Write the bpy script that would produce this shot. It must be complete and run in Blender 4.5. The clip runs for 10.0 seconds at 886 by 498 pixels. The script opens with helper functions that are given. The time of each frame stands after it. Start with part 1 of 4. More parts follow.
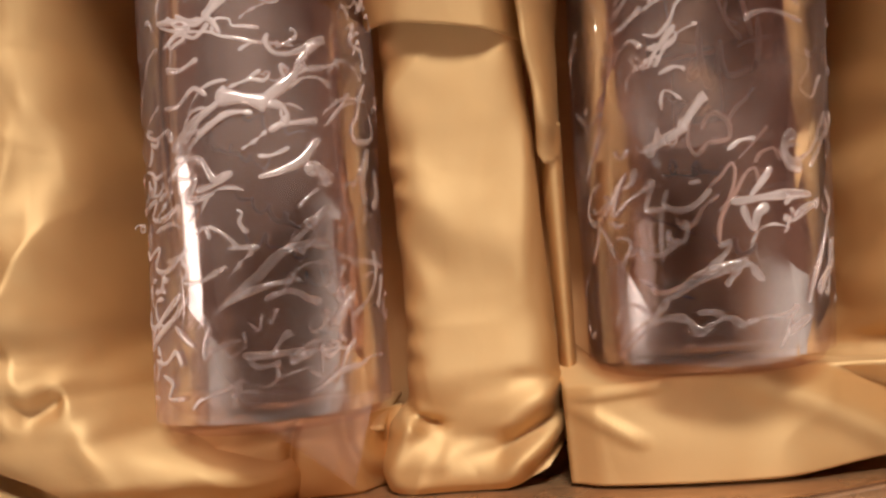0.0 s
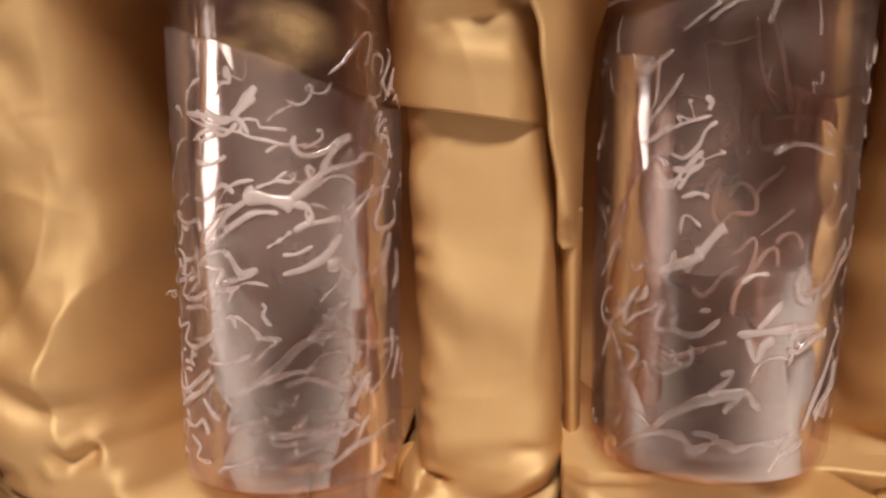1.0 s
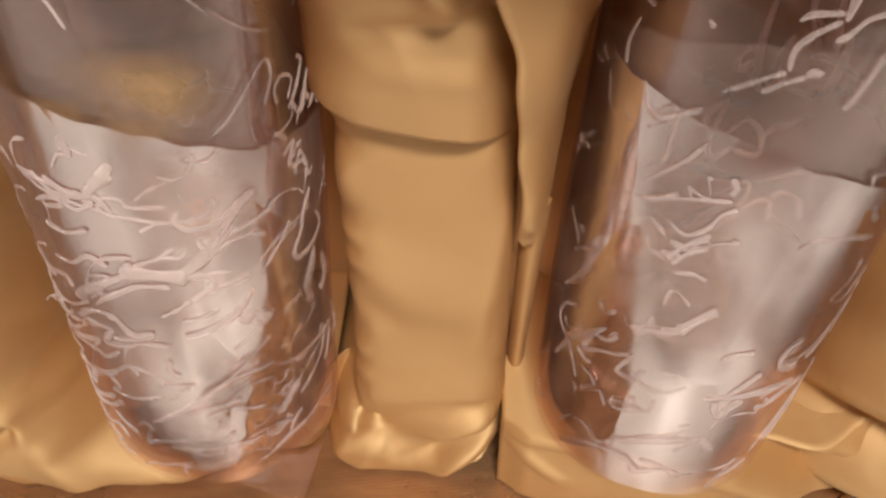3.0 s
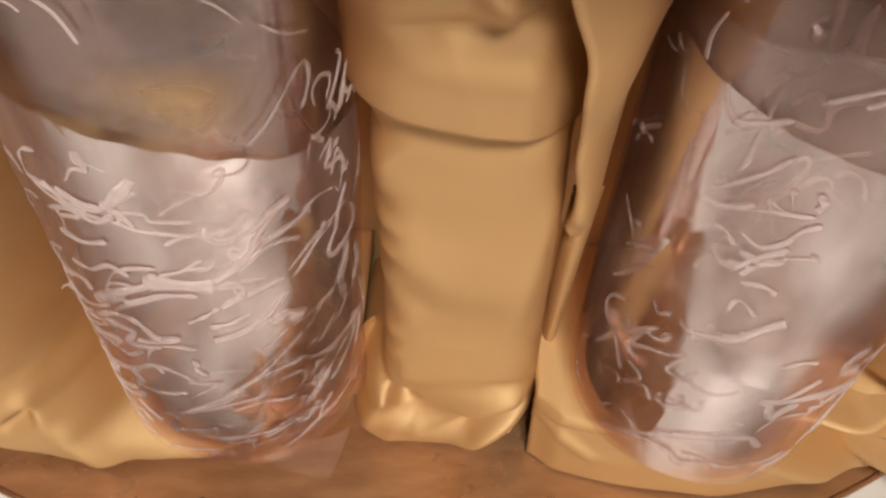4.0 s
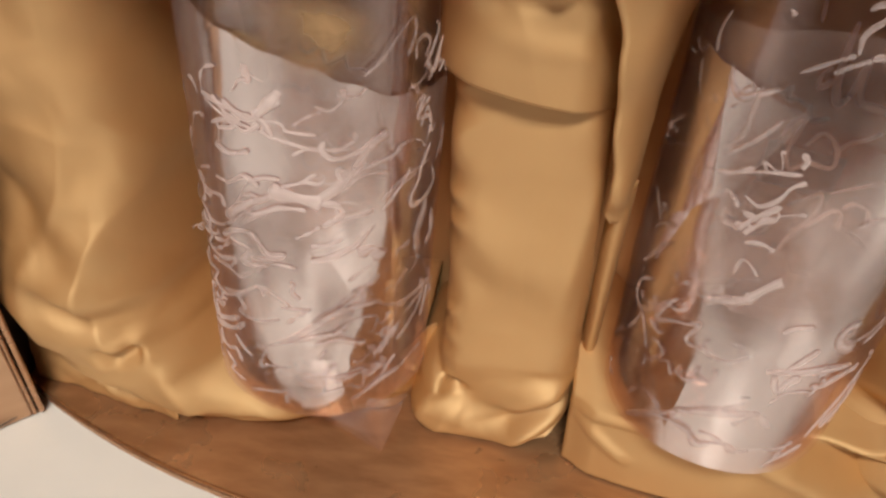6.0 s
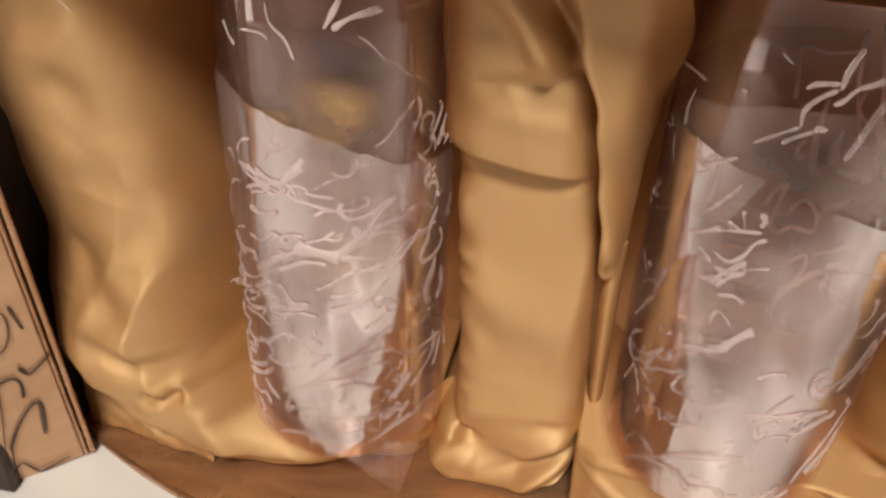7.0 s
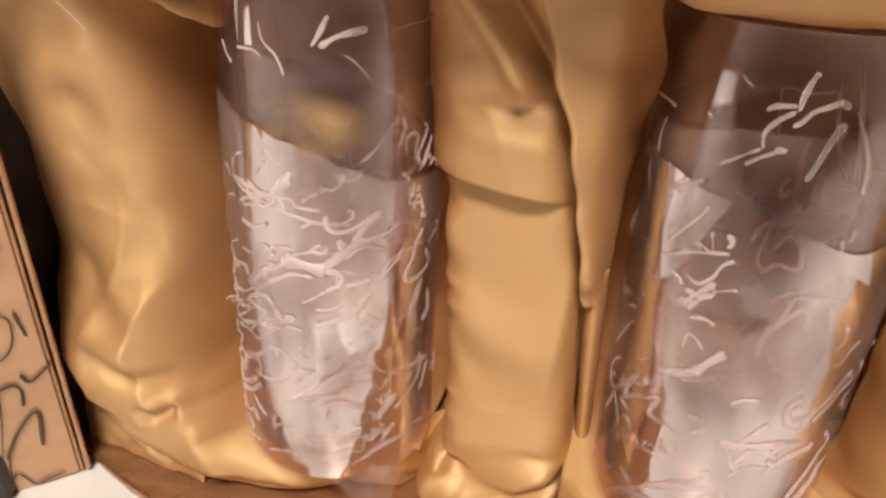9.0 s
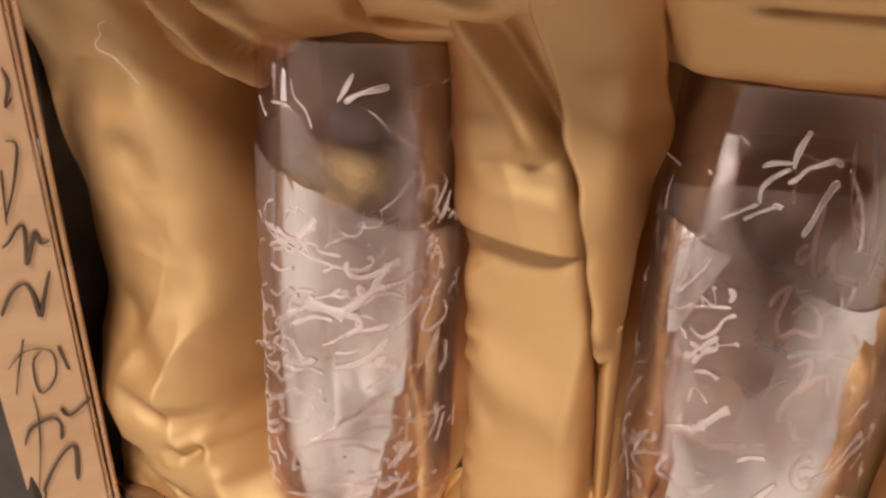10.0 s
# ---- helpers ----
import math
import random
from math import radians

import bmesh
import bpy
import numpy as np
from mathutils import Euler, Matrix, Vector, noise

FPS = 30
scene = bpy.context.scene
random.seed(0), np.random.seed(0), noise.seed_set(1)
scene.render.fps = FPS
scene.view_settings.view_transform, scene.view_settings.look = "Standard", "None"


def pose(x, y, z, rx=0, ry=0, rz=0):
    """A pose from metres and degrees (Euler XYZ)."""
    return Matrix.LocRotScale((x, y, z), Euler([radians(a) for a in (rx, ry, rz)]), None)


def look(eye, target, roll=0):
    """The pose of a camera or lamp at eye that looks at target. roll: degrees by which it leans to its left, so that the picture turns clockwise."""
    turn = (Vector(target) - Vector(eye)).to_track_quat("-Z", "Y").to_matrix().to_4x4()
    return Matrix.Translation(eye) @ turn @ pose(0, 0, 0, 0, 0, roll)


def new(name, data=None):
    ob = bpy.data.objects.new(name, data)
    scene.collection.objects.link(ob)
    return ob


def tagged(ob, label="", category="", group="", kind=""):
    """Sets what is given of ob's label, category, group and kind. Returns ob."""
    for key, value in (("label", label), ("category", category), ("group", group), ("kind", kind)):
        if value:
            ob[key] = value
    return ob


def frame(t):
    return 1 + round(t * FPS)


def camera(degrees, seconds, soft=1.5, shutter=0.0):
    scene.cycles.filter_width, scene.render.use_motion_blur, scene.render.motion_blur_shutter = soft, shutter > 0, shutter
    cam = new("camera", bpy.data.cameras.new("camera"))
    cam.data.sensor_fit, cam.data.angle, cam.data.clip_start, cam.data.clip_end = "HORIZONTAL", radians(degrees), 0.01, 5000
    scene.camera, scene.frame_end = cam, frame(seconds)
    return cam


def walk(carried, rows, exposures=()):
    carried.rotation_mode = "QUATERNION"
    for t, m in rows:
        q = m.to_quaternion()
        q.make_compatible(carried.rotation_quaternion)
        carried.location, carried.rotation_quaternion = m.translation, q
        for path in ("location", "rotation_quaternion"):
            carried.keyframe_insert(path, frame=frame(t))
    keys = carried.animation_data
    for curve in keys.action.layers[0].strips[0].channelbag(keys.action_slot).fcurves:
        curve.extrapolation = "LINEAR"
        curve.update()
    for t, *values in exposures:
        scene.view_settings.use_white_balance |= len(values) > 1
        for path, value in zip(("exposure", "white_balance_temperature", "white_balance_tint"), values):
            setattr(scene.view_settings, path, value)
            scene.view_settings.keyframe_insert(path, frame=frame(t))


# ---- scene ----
cam = camera(56.7, 10.0, soft=2.7)
PATH = [
    (0, (0.0238, 0.0123, 0.0616), (-0.0422, 1.7679, 0.1663), -4.7),
    (0.5, (0.0246, 0.0079, 0.1003), (-0.0704, 1.7644, 0.0651), -3.4),
    (1, (0.0326, 0.007, 0.1294), (-0.1232, 1.7486, -0.0757), -1.1),
    (1.5, (0.0361, 0.0238, 0.1566), (-0.1047, 1.7389, -0.2138), -1.3),
    (2, (0.0431, 0.037, 0.1936), (-0.088, 1.6773, -0.4321), -1.4),
    (2.2, (0.0431, 0.0449, 0.2042), (-0.0827, 1.6518, -0.5016), -1.5),
    (3.3, (0.0202, 0.1118, 0.2402), (0.037, 1.3473, -1.0129), 2.8),
    (3.5, (0.0176, 0.1162, 0.2411), (0.0282, 1.3191, -1.0437), 2.9),
    (4, (0.0167, 0.1232, 0.2411), (0.0176, 1.3042, -1.0639), 2.6),
    (4.5, (0.0211, 0.1232, 0.2402), (0.0255, 1.3033, -1.0657), 2.3),
    (5, (-0.0009, 0.1311, 0.2226), (-0.0114, 1.3086, -1.0859), 1.8),
    (5.2, (0.0053, 0.1197, 0.2244), (-0.044, 1.335, -1.0472), 2.1),
    (6.3, (0.0299, 0.0484, 0.2323), (-0.1795, 1.4854, -0.7621), 2.7),
    (6.5, (0.0352, 0.0475, 0.2358), (-0.2068, 1.4837, -0.7524), 1.7),
    (7, (0.0405, 0.0352, 0.2385), (-0.2578, 1.5162, -0.6635), 1.5),
    (7.5, (0.0475, 0.0264, 0.2341), (-0.279, 1.5356, -0.6116), 1.5),
    (8, (0.0537, 0.0273, 0.235), (-0.2825, 1.5435, -0.5931), 1.6),
    (8.5, (0.0537, 0.0273, 0.2323), (-0.2983, 1.5506, -0.5764), 1.9),
    (9, (0.0598, 0.0246, 0.2279), (-0.337, 1.5611, -0.5333), 2.1),
    (9.5, (0.0704, 0.029, 0.227), (-0.4013, 1.5752, -0.4682), 1.5),
    (10, (0.0774, 0.015, 0.2226), (-0.4717, 1.577, -0.3731), 2.3),
]
walk(cam, [(t, look(eye, target, roll)) for t, eye, target, roll in PATH],
     [(0, -0.10), (1, -0.20), (2, -0.30), (3.5, -0.34), (5, -0.40), (6.5, -0.38), (9, 0.00), (10, -0.08)])


# ---- world, lamps, exposure ----
world = bpy.data.worlds.new("room")
scene.world = world
world.use_nodes = True
world.node_tree.nodes["Background"].inputs[0].default_value = (0.9, 0.66, 0.48, 1)
world.node_tree.nodes["Background"].inputs[1].default_value = 0.30
scene.view_settings.exposure = 0.0


def area_lamp(name, eye, target, size_x, size_y, watts, colour):
    data = bpy.data.lights.new(name, "AREA")
    data.shape, data.size, data.size_y = "RECTANGLE", size_x, size_y
    data.energy, data.color = watts, colour
    ob = new(name, data)
    ob.matrix_world = look(eye, target)
    return ob


area_lamp("ceiling_lamp_light", (0.14, -0.94, 1.735), (0.06, -0.3, 0.0), 0.56, 0.56, 98, (1.0, 0.93, 0.80))
area_lamp("window_light", (-2.19, -0.55, 0.03), (0, 0.25, 0.1), 0.80, 0.71, 6.5, (1.0, 0.93, 0.84))


# ---- materials ----
def nodes_of(name):
    m = bpy.data.materials.new(name)
    m.use_nodes = True
    nt = m.node_tree
    return m, nt, nt.nodes["Principled BSDF"]


def add_node(nt, kind, **inputs):
    n = nt.nodes.new(kind)
    for k, v in inputs.items():
        n.inputs[k.replace("_", " ")].default_value = v
    return n


def ramp(nt, src, stops):
    r = nt.nodes.new("ShaderNodeValToRGB")
    els = r.color_ramp.elements
    while len(els) < len(stops):
        els.new(0.5)
    for e, (p, c) in zip(els, stops):
        e.position, e.color = p, (*c, 1)
    nt.links.new(src, r.inputs[0])
    return r.outputs[0]


def noise_on(nt, scale, detail=4.0, stretch=(1, 1, 1)):
    tc = nt.nodes.new("ShaderNodeTexCoord")
    mp = nt.nodes.new("ShaderNodeMapping")
    mp.inputs["Scale"].default_value = stretch
    n = add_node(nt, "ShaderNodeTexNoise", Scale=scale, Detail=detail)
    nt.links.new(tc.outputs["Object"], mp.inputs[0])
    nt.links.new(mp.outputs[0], n.inputs["Vector"])
    return n.outputs[0]


def bump(nt, bsdf, height, strength, distance):
    b = add_node(nt, "ShaderNodeBump", Strength=strength, Distance=distance)
    nt.links.new(height, b.inputs["Height"])
    nt.links.new(b.outputs[0], bsdf.inputs["Normal"])


def satin_material():
    m, nt, b = nodes_of("gold_satin")
    c = ramp(nt, noise_on(nt, 18, 3), [(0.3, (0.40, 0.186, 0.060)), (0.7, (0.47, 0.228, 0.080))])
    nt.links.new(c, b.inputs["Base Color"])
    b.inputs["Roughness"].default_value = 0.75
    b.inputs["Specular IOR Level"].default_value = 0.2
    shine = add_node(nt, "ShaderNodeBsdfAnisotropic", Color=(0.90, 0.71, 0.43, 1))
    # the weft runs level, so the sheen is drawn out upright
    shine.inputs["Anisotropy"].default_value = 0.24
    weft = add_node(nt, "ShaderNodeCombineXYZ", X=1.0)
    nt.links.new(weft.outputs[0], shine.inputs["Tangent"])
    rough = ramp(nt, noise_on(nt, 60, 3), [(0.3, (0.62,) * 3), (0.7, (0.69,) * 3)])
    nt.links.new(rough, shine.inputs["Roughness"])
    both = nt.nodes.new("ShaderNodeMixShader")
    both.inputs[0].default_value = 0.38
    nt.links.new(b.outputs[0], both.inputs[1])
    nt.links.new(shine.outputs[0], both.inputs[2])
    nt.links.new(both.outputs[0], nt.nodes["Material Output"].inputs["Surface"])
    # twill: diagonal ribs about half a millimetre apart
    tc = nt.nodes.new("ShaderNodeTexCoord")
    mp = nt.nodes.new("ShaderNodeMapping")
    mp.inputs["Rotation"].default_value = (0, 0.95, 0)
    w = add_node(nt, "ShaderNodeTexWave", Scale=310.0, Distortion=0.6, Detail=1.0)
    w.inputs["Detail Scale"].default_value = 0.4
    nt.links.new(tc.outputs["Object"], mp.inputs[0])
    nt.links.new(mp.outputs[0], w.inputs["Vector"])
    mix = nt.nodes.new("ShaderNodeMath")
    mix.operation = "MULTIPLY_ADD"
    mix.inputs[1].default_value = 0.012
    nt.links.new(w.outputs[1], mix.inputs[0])
    nt.links.new(noise_on(nt, 90, 3), mix.inputs[2])
    crumple = noise_on(nt, 34, 2.5, (1.0, 1.0, 0.55))
    line = noise_on(nt, 22, 2.0, (1.0, 1.0, 0.45))
    crease = ramp(nt, line, [(0.455, (0,) * 3), (0.49, (1,) * 3), (0.525, (0,) * 3)])
    join = nt.nodes.new("ShaderNodeMath")
    join.operation = "MULTIPLY_ADD"
    join.inputs[1].default_value = -0.10
    nt.links.new(crease, join.inputs[0])
    nt.links.new(crumple, join.inputs[2])
    crumple = join.outputs[0]
    first = add_node(nt, "ShaderNodeBump", Strength=0.15, Distance=0.0045)
    nt.links.new(crumple, first.inputs["Height"])
    second = add_node(nt, "ShaderNodeBump", Strength=0.16, Distance=0.0010)
    nt.links.new(mix.outputs[0], second.inputs["Height"])
    nt.links.new(first.outputs[0], second.inputs["Normal"])
    nt.links.new(second.outputs[0], b.inputs["Normal"])
    nt.links.new(second.outputs[0], shine.inputs["Normal"])
    return m


def copper_material(name, dark, light, rough, metal, scale, stretch, bump_size):
    m, nt, b = nodes_of(name)
    n = noise_on(nt, scale, 5, stretch)
    nt.links.new(ramp(nt, n, [(0.35, dark), (0.65, light)]), b.inputs["Base Color"])
    r = ramp(nt, noise_on(nt, 40, 4), [(0.3, (rough * 0.8,) * 3), (0.7, (rough * 1.25,) * 3)])
    nt.links.new(r, b.inputs["Roughness"])
    b.inputs["Metallic"].default_value = metal
    bump(nt, b, n, 0.25, bump_size)
    return m


def plain_material(name, dark, light, rough, scale=30, metal=0.0, bump_size=0.0003, spec=0.5):
    m = copper_material(name, dark, light, rough, metal, scale, (1, 1, 1), bump_size)
    m.node_tree.nodes["Principled BSDF"].inputs["Specular IOR Level"].default_value = spec
    return m


def clear_material(name, tint, rough, gloss, haze, haze_colour, patchy=(1.0, 1.0), ripple=0.6, crinkle=0.0):
    """Thin clear wall: see-through, with gloss set to peak at middling angles and drop reflections near grazing, and a
    faint smudged haze.
    """
    m, nt, b = nodes_of(name)
    out = nt.nodes["Material Output"]
    nt.nodes.remove(b)
    clear = add_node(nt, "ShaderNodeBsdfTransparent", Color=(*tint, 1))
    shine = add_node(nt, "ShaderNodeBsdfAnisotropic", Color=(1, 0.89, 0.885, 1))
    r = ramp(nt, noise_on(nt, 45, 4), [(0.35, (rough * 0.5,) * 3), (0.75, (rough * 1.6,) * 3)])
    nt.links.new(r, shine.inputs["Roughness"])
    lw = add_node(nt, "ShaderNodeLayerWeight", Blend=0.5)
    curve = ramp(nt, lw.outputs["Facing"], [(p, (min(1.0, 2.2 * gloss * k),) * 3) for p, k in ((0.0, 0.02), (0.055, 0.06), (0.11, 0.26), (0.20, 0.66), (0.32, 1.0), (0.44, 0.85), (0.56, 0.16), (1.0, 0.04))])
    soft = add_node(nt, "ShaderNodeBsdfDiffuse", Color=(*haze_colour, 1))
    smudge = ramp(nt, noise_on(nt, 24, 6, (1, 1, 0.7)), [(0.40, (haze * 0.25,) * 3), (0.68, (haze * 2.1,) * 3)])
    base = nt.nodes.new("ShaderNodeMixShader")
    nt.links.new(smudge, base.inputs[0])
    nt.links.new(clear.outputs[0], base.inputs[1])
    nt.links.new(soft.outputs[0], base.inputs[2])
    mix = nt.nodes.new("ShaderNodeMixShader")
    patch = nt.nodes.new("ShaderNodeMath")
    patch.operation = "MULTIPLY"
    # noise in the gloss breaks the reflection into patches
    gloss_patch = ramp(nt, noise_on(nt, 42, 2.5, (1, 1, 0.40)), [(0.42, (patchy[0],) * 3), (0.56, (patchy[1],) * 3)])
    nt.links.new(curve, patch.inputs[0])
    nt.links.new(gloss_patch, patch.inputs[1])
    nt.links.new(patch.outputs[0], mix.inputs[0])
    nt.links.new(base.outputs[0], mix.inputs[1])
    nt.links.new(shine.outputs[0], mix.inputs[2])
    nt.links.new(mix.outputs[0], out.inputs["Surface"])
    rip = add_node(nt, "ShaderNodeBump", Strength=ripple, Distance=0.0024)
    nt.links.new(noise_on(nt, 28, 2), rip.inputs["Height"])
    if crinkle:
        # each cell of the film is a small plane of its own tilt
        tc = nt.nodes.new("ShaderNodeTexCoord")
        mp = nt.nodes.new("ShaderNodeMapping")
        mp.inputs["Rotation"].default_value, mp.inputs["Scale"].default_value = (0, 0.35, 0), (1, 1, 0.42)
        cell = add_node(nt, "ShaderNodeTexVoronoi", Scale=52.0)
        off, half, tilt = (nt.nodes.new("ShaderNodeVectorMath") for _ in range(3))
        off.operation, half.operation, tilt.operation = "SUBTRACT", "SUBTRACT", "DOT_PRODUCT"
        half.inputs[1].default_value = (0.5, 0.5, 0.5)
        fold = add_node(nt, "ShaderNodeBump", Strength=1.0, Distance=crinkle)
        nt.links.new(tc.outputs["Object"], mp.inputs[0])
        nt.links.new(mp.outputs[0], cell.inputs["Vector"])
        nt.links.new(mp.outputs[0], off.inputs[0])
        nt.links.new(cell.outputs["Position"], off.inputs[1])
        nt.links.new(cell.outputs["Color"], half.inputs[0])
        nt.links.new(off.outputs["Vector"], tilt.inputs[0])
        nt.links.new(half.outputs["Vector"], tilt.inputs[1])
        nt.links.new(tilt.outputs["Value"], fold.inputs["Height"])
        nt.links.new(fold.outputs[0], rip.inputs["Normal"])
    nt.links.new(rip.outputs[0], shine.inputs["Normal"])
    return m


def smear_material(name, colour, cover, scale):
    """A patchy dried smear: clear where the noise runs low and towards the rim of the patch."""
    m, nt, b = nodes_of(name)
    b.inputs["Base Color"].default_value = (*colour, 1)
    b.inputs["Roughness"].default_value = 0.5
    patch = ramp(nt, noise_on(nt, scale, 6, (1, 1, 1.3)), [(0.36, (0,) * 3), (0.66, (cover,) * 3)])
    tc = nt.nodes.new("ShaderNodeTexCoord")
    mp = nt.nodes.new("ShaderNodeMapping")
    mp.inputs["Location"].default_value, mp.inputs["Scale"].default_value = (-1, 0, -1), (2, 0, 2)
    ball = nt.nodes.new("ShaderNodeTexGradient")
    ball.gradient_type = "SPHERICAL"
    nt.links.new(tc.outputs["Generated"], mp.inputs[0])
    nt.links.new(mp.outputs[0], ball.inputs[0])
    rim = ramp(nt, ball.outputs["Fac"], [(0.0, (0,) * 3), (0.45, (1,) * 3)])
    both = nt.nodes.new("ShaderNodeMath")
    both.operation = "MULTIPLY"
    nt.links.new(patch, both.inputs[0])
    nt.links.new(rim, both.inputs[1])
    nt.links.new(both.outputs[0], b.inputs["Alpha"])
    return m


SATIN = satin_material()
GLASS = clear_material("clear_glass", (0.985, 0.915, 0.885), 0.07, 0.08, 0.03, (0.80, 0.50, 0.42), ripple=0.10)
FILM_A = clear_material("clear_hazy_film", (0.95, 0.885, 0.86), 0.12, 0.30, 0.10, (0.90, 0.70, 0.67), (0.45, 1.25), crinkle=0.40)
FILM_B = clear_material("clear_film", (0.95, 0.885, 0.86), 0.16, 0.27, 0.05, (0.90, 0.70, 0.67), (0.40, 1.25), crinkle=0.40)
FILM_LOOSE = clear_material("clear_thin_film", (0.97, 0.92, 0.90), 0.2, 0.06, 0.10, (0.88, 0.69, 0.66))
PAINT = clear_material("white_relief_paint", (0.95, 0.91, 0.91), 0.10, 0.13, 0.27, (0.95, 0.82, 0.81))
# same paint, lighter and denser to offset the shade on the far wall
PAINT_FAR_LIT = clear_material("white_relief_paint_far_lit", (0.95, 0.91, 0.91), 0.12, 0.05, 0.62, (0.95, 0.84, 0.83))
SMOKE = smear_material("grey_smudge", (0.17, 0.125, 0.13), 0.50, 40)
GOLD_PAINT = smear_material("gold_smear_paint", (0.56, 0.35, 0.17), 0.70, 60)
PLATE = copper_material("copper_board", (0.40, 0.205, 0.10), (0.54, 0.30, 0.155), 0.30, 0.6, 60, (1, 3, 1), 0.0004)


def add_ribs(m, scale, axis, distance):
    """Fine parallel ribs across a board."""
    nt = m.node_tree
    b = nt.nodes["Principled BSDF"]
    tc = nt.nodes.new("ShaderNodeTexCoord")
    w = add_node(nt, "ShaderNodeTexWave", Scale=scale, Distortion=1.5, Detail=2.0)
    w.inputs["Detail Scale"].default_value = 0.3
    w.bands_direction = axis
    nt.links.new(tc.outputs["Object"], w.inputs["Vector"])
    n = add_node(nt, "ShaderNodeBump", Strength=0.6, Distance=distance)
    nt.links.new(w.outputs[1], n.inputs["Height"])
    nt.links.new(n.outputs[0], b.inputs["Normal"])


add_ribs(PLATE, 620, "Y", 0.00010)
COPPER = copper_material("copper_card", (0.56, 0.335, 0.195), (0.62, 0.385, 0.230), 0.40, 0.30, 30, (1, 1, 3), 0.0002)
RIM = copper_material("copper_rim", (0.42, 0.23, 0.12), (0.55, 0.32, 0.19), 0.24, 0.8, 40, (1, 1, 1), 0.0002)
DARK = plain_material("dark_brown_card", (0.030, 0.019, 0.014), (0.048, 0.030, 0.022), 0.5, 60)
INK = plain_material("dark_ink", (0.050, 0.026, 0.016), (0.10, 0.055, 0.034), 0.45, 80)
WHITE = plain_material("white_table_paint", (0.74, 0.73, 0.72), (0.80, 0.79, 0.78), 0.35, 14)
FLOOR = plain_material("pale_floor", (0.42, 0.26, 0.205), (0.50, 0.32, 0.26), 0.45, 9)
WALL = plain_material("beige_wall", (0.26, 0.125, 0.088), (0.31, 0.155, 0.108), 0.8, 5)


# ---- mesh helpers ----
def mesh_object(name, verts, faces, material, parent=None, label="", smooth=True):
    me = bpy.data.meshes.new(name)
    me.from_pydata([tuple(map(float, v)) for v in verts], [], faces)
    me.materials.append(material)
    if smooth:
        me.polygons.foreach_set("use_smooth", [True] * len(me.polygons))
    me.update()
    ob = new(name, me)
    if parent:
        ob.parent = parent
    return tagged(ob, label)


def part(name, bm, material, parent, label="", smooth=False):
    me = bpy.data.meshes.new(name)
    bmesh.ops.recalc_face_normals(bm, faces=bm.faces)
    bm.to_mesh(me)
    bm.free()
    me.materials.append(material)
    if smooth:
        me.polygons.foreach_set("use_smooth", [True] * len(me.polygons))
    ob = new(name, me)
    if parent:
        ob.parent = parent
    return tagged(ob, label)


def sheet(name, fn, nu, nv, material, parent, label="", thick=0.0):
    """A grid of fn(u, v), u and v from 0 to 1."""
    verts = [fn(i / (nu - 1), j / (nv - 1)) for j in range(nv) for i in range(nu)]
    faces = [(j * nu + i, j * nu + i + 1, (j + 1) * nu + i + 1, (j + 1) * nu + i) for j in range(nv - 1) for i in range(nu - 1)]
    ob = mesh_object(name, verts, faces, material, parent, label)
    if thick:
        mod = ob.modifiers.new("thickness", "SOLIDIFY")
        mod.thickness, mod.offset = thick, 0.0
    return ob


def lathe(name, profile, n, material, parent, label=""):
    verts, faces = [], []
    k = len(profile)
    for i in range(n):
        a = 2 * math.pi * i / n
        verts += [(r * math.cos(a), r * math.sin(a), z) for r, z in profile]
    for i in range(n):
        for j in range(k - 1):
            a, b = i * k + j, (i + 1) % n * k + j
            faces.append((a, b, b + 1, a + 1))
    ob = mesh_object(name, verts, faces, material, parent, label)
    bm = bmesh.new()
    bm.from_mesh(ob.data)
    bmesh.ops.remove_doubles(bm, verts=bm.verts, dist=1e-6)
    bmesh.ops.recalc_face_normals(bm, faces=bm.faces)
    bm.to_mesh(ob.data)
    bm.free()
    return ob


def box(bm, x0, y0, z0, x1, y1, z1, bevel=0.0):
    m = Matrix.LocRotScale(((x0 + x1) / 2, (y0 + y1) / 2, (z0 + z1) / 2), None, (x1 - x0, y1 - y0, z1 - z0))
    made = bmesh.ops.create_cube(bm, size=1, matrix=m)
    if bevel:
        edges = list({e for v in made["verts"] for e in v.link_edges})
        bmesh.ops.bevel(bm, geom=edges, offset=bevel, segments=2, affect="EDGES", profile=0.5)


def smooth_step(a, b, x):
    t = min(1.0, max(0.0, (x - a) / (b - a)))
    return t * t * (3 - 2 * t)


def mixed(a, b, t):
    return a + (b - a) * t


def track(pairs, x):
    """A smooth curve through (x, value) pairs."""
    if x <= pairs[0][0]:
        return pairs[0][1]
    for (x0, y0), (x1, y1) in zip(pairs, pairs[1:]):
        if x <= x1:
            return mixed(y0, y1, smooth_step(x0, x1, x))
    return pairs[-1][1]


def ridge(x, z, a, b, width, height, bow=0.0):
    """A fold of cloth that runs from a to b in the plane of x and z, tapered at both ends."""
    dx, dz = b[0] - a[0], b[1] - a[1]
    length = math.hypot(dx, dz)
    s = ((x - a[0]) * dx + (z - a[1]) * dz) / length ** 2
    d = ((x - a[0]) * -dz + (z - a[1]) * dx) / length - bow * (1 - (2 * s - 1) ** 2)
    along = smooth_step(-0.15, 0.2, s) * (1 - smooth_step(0.8, 1.15, s))
    return height * along * math.exp(-(d / width) ** 2)


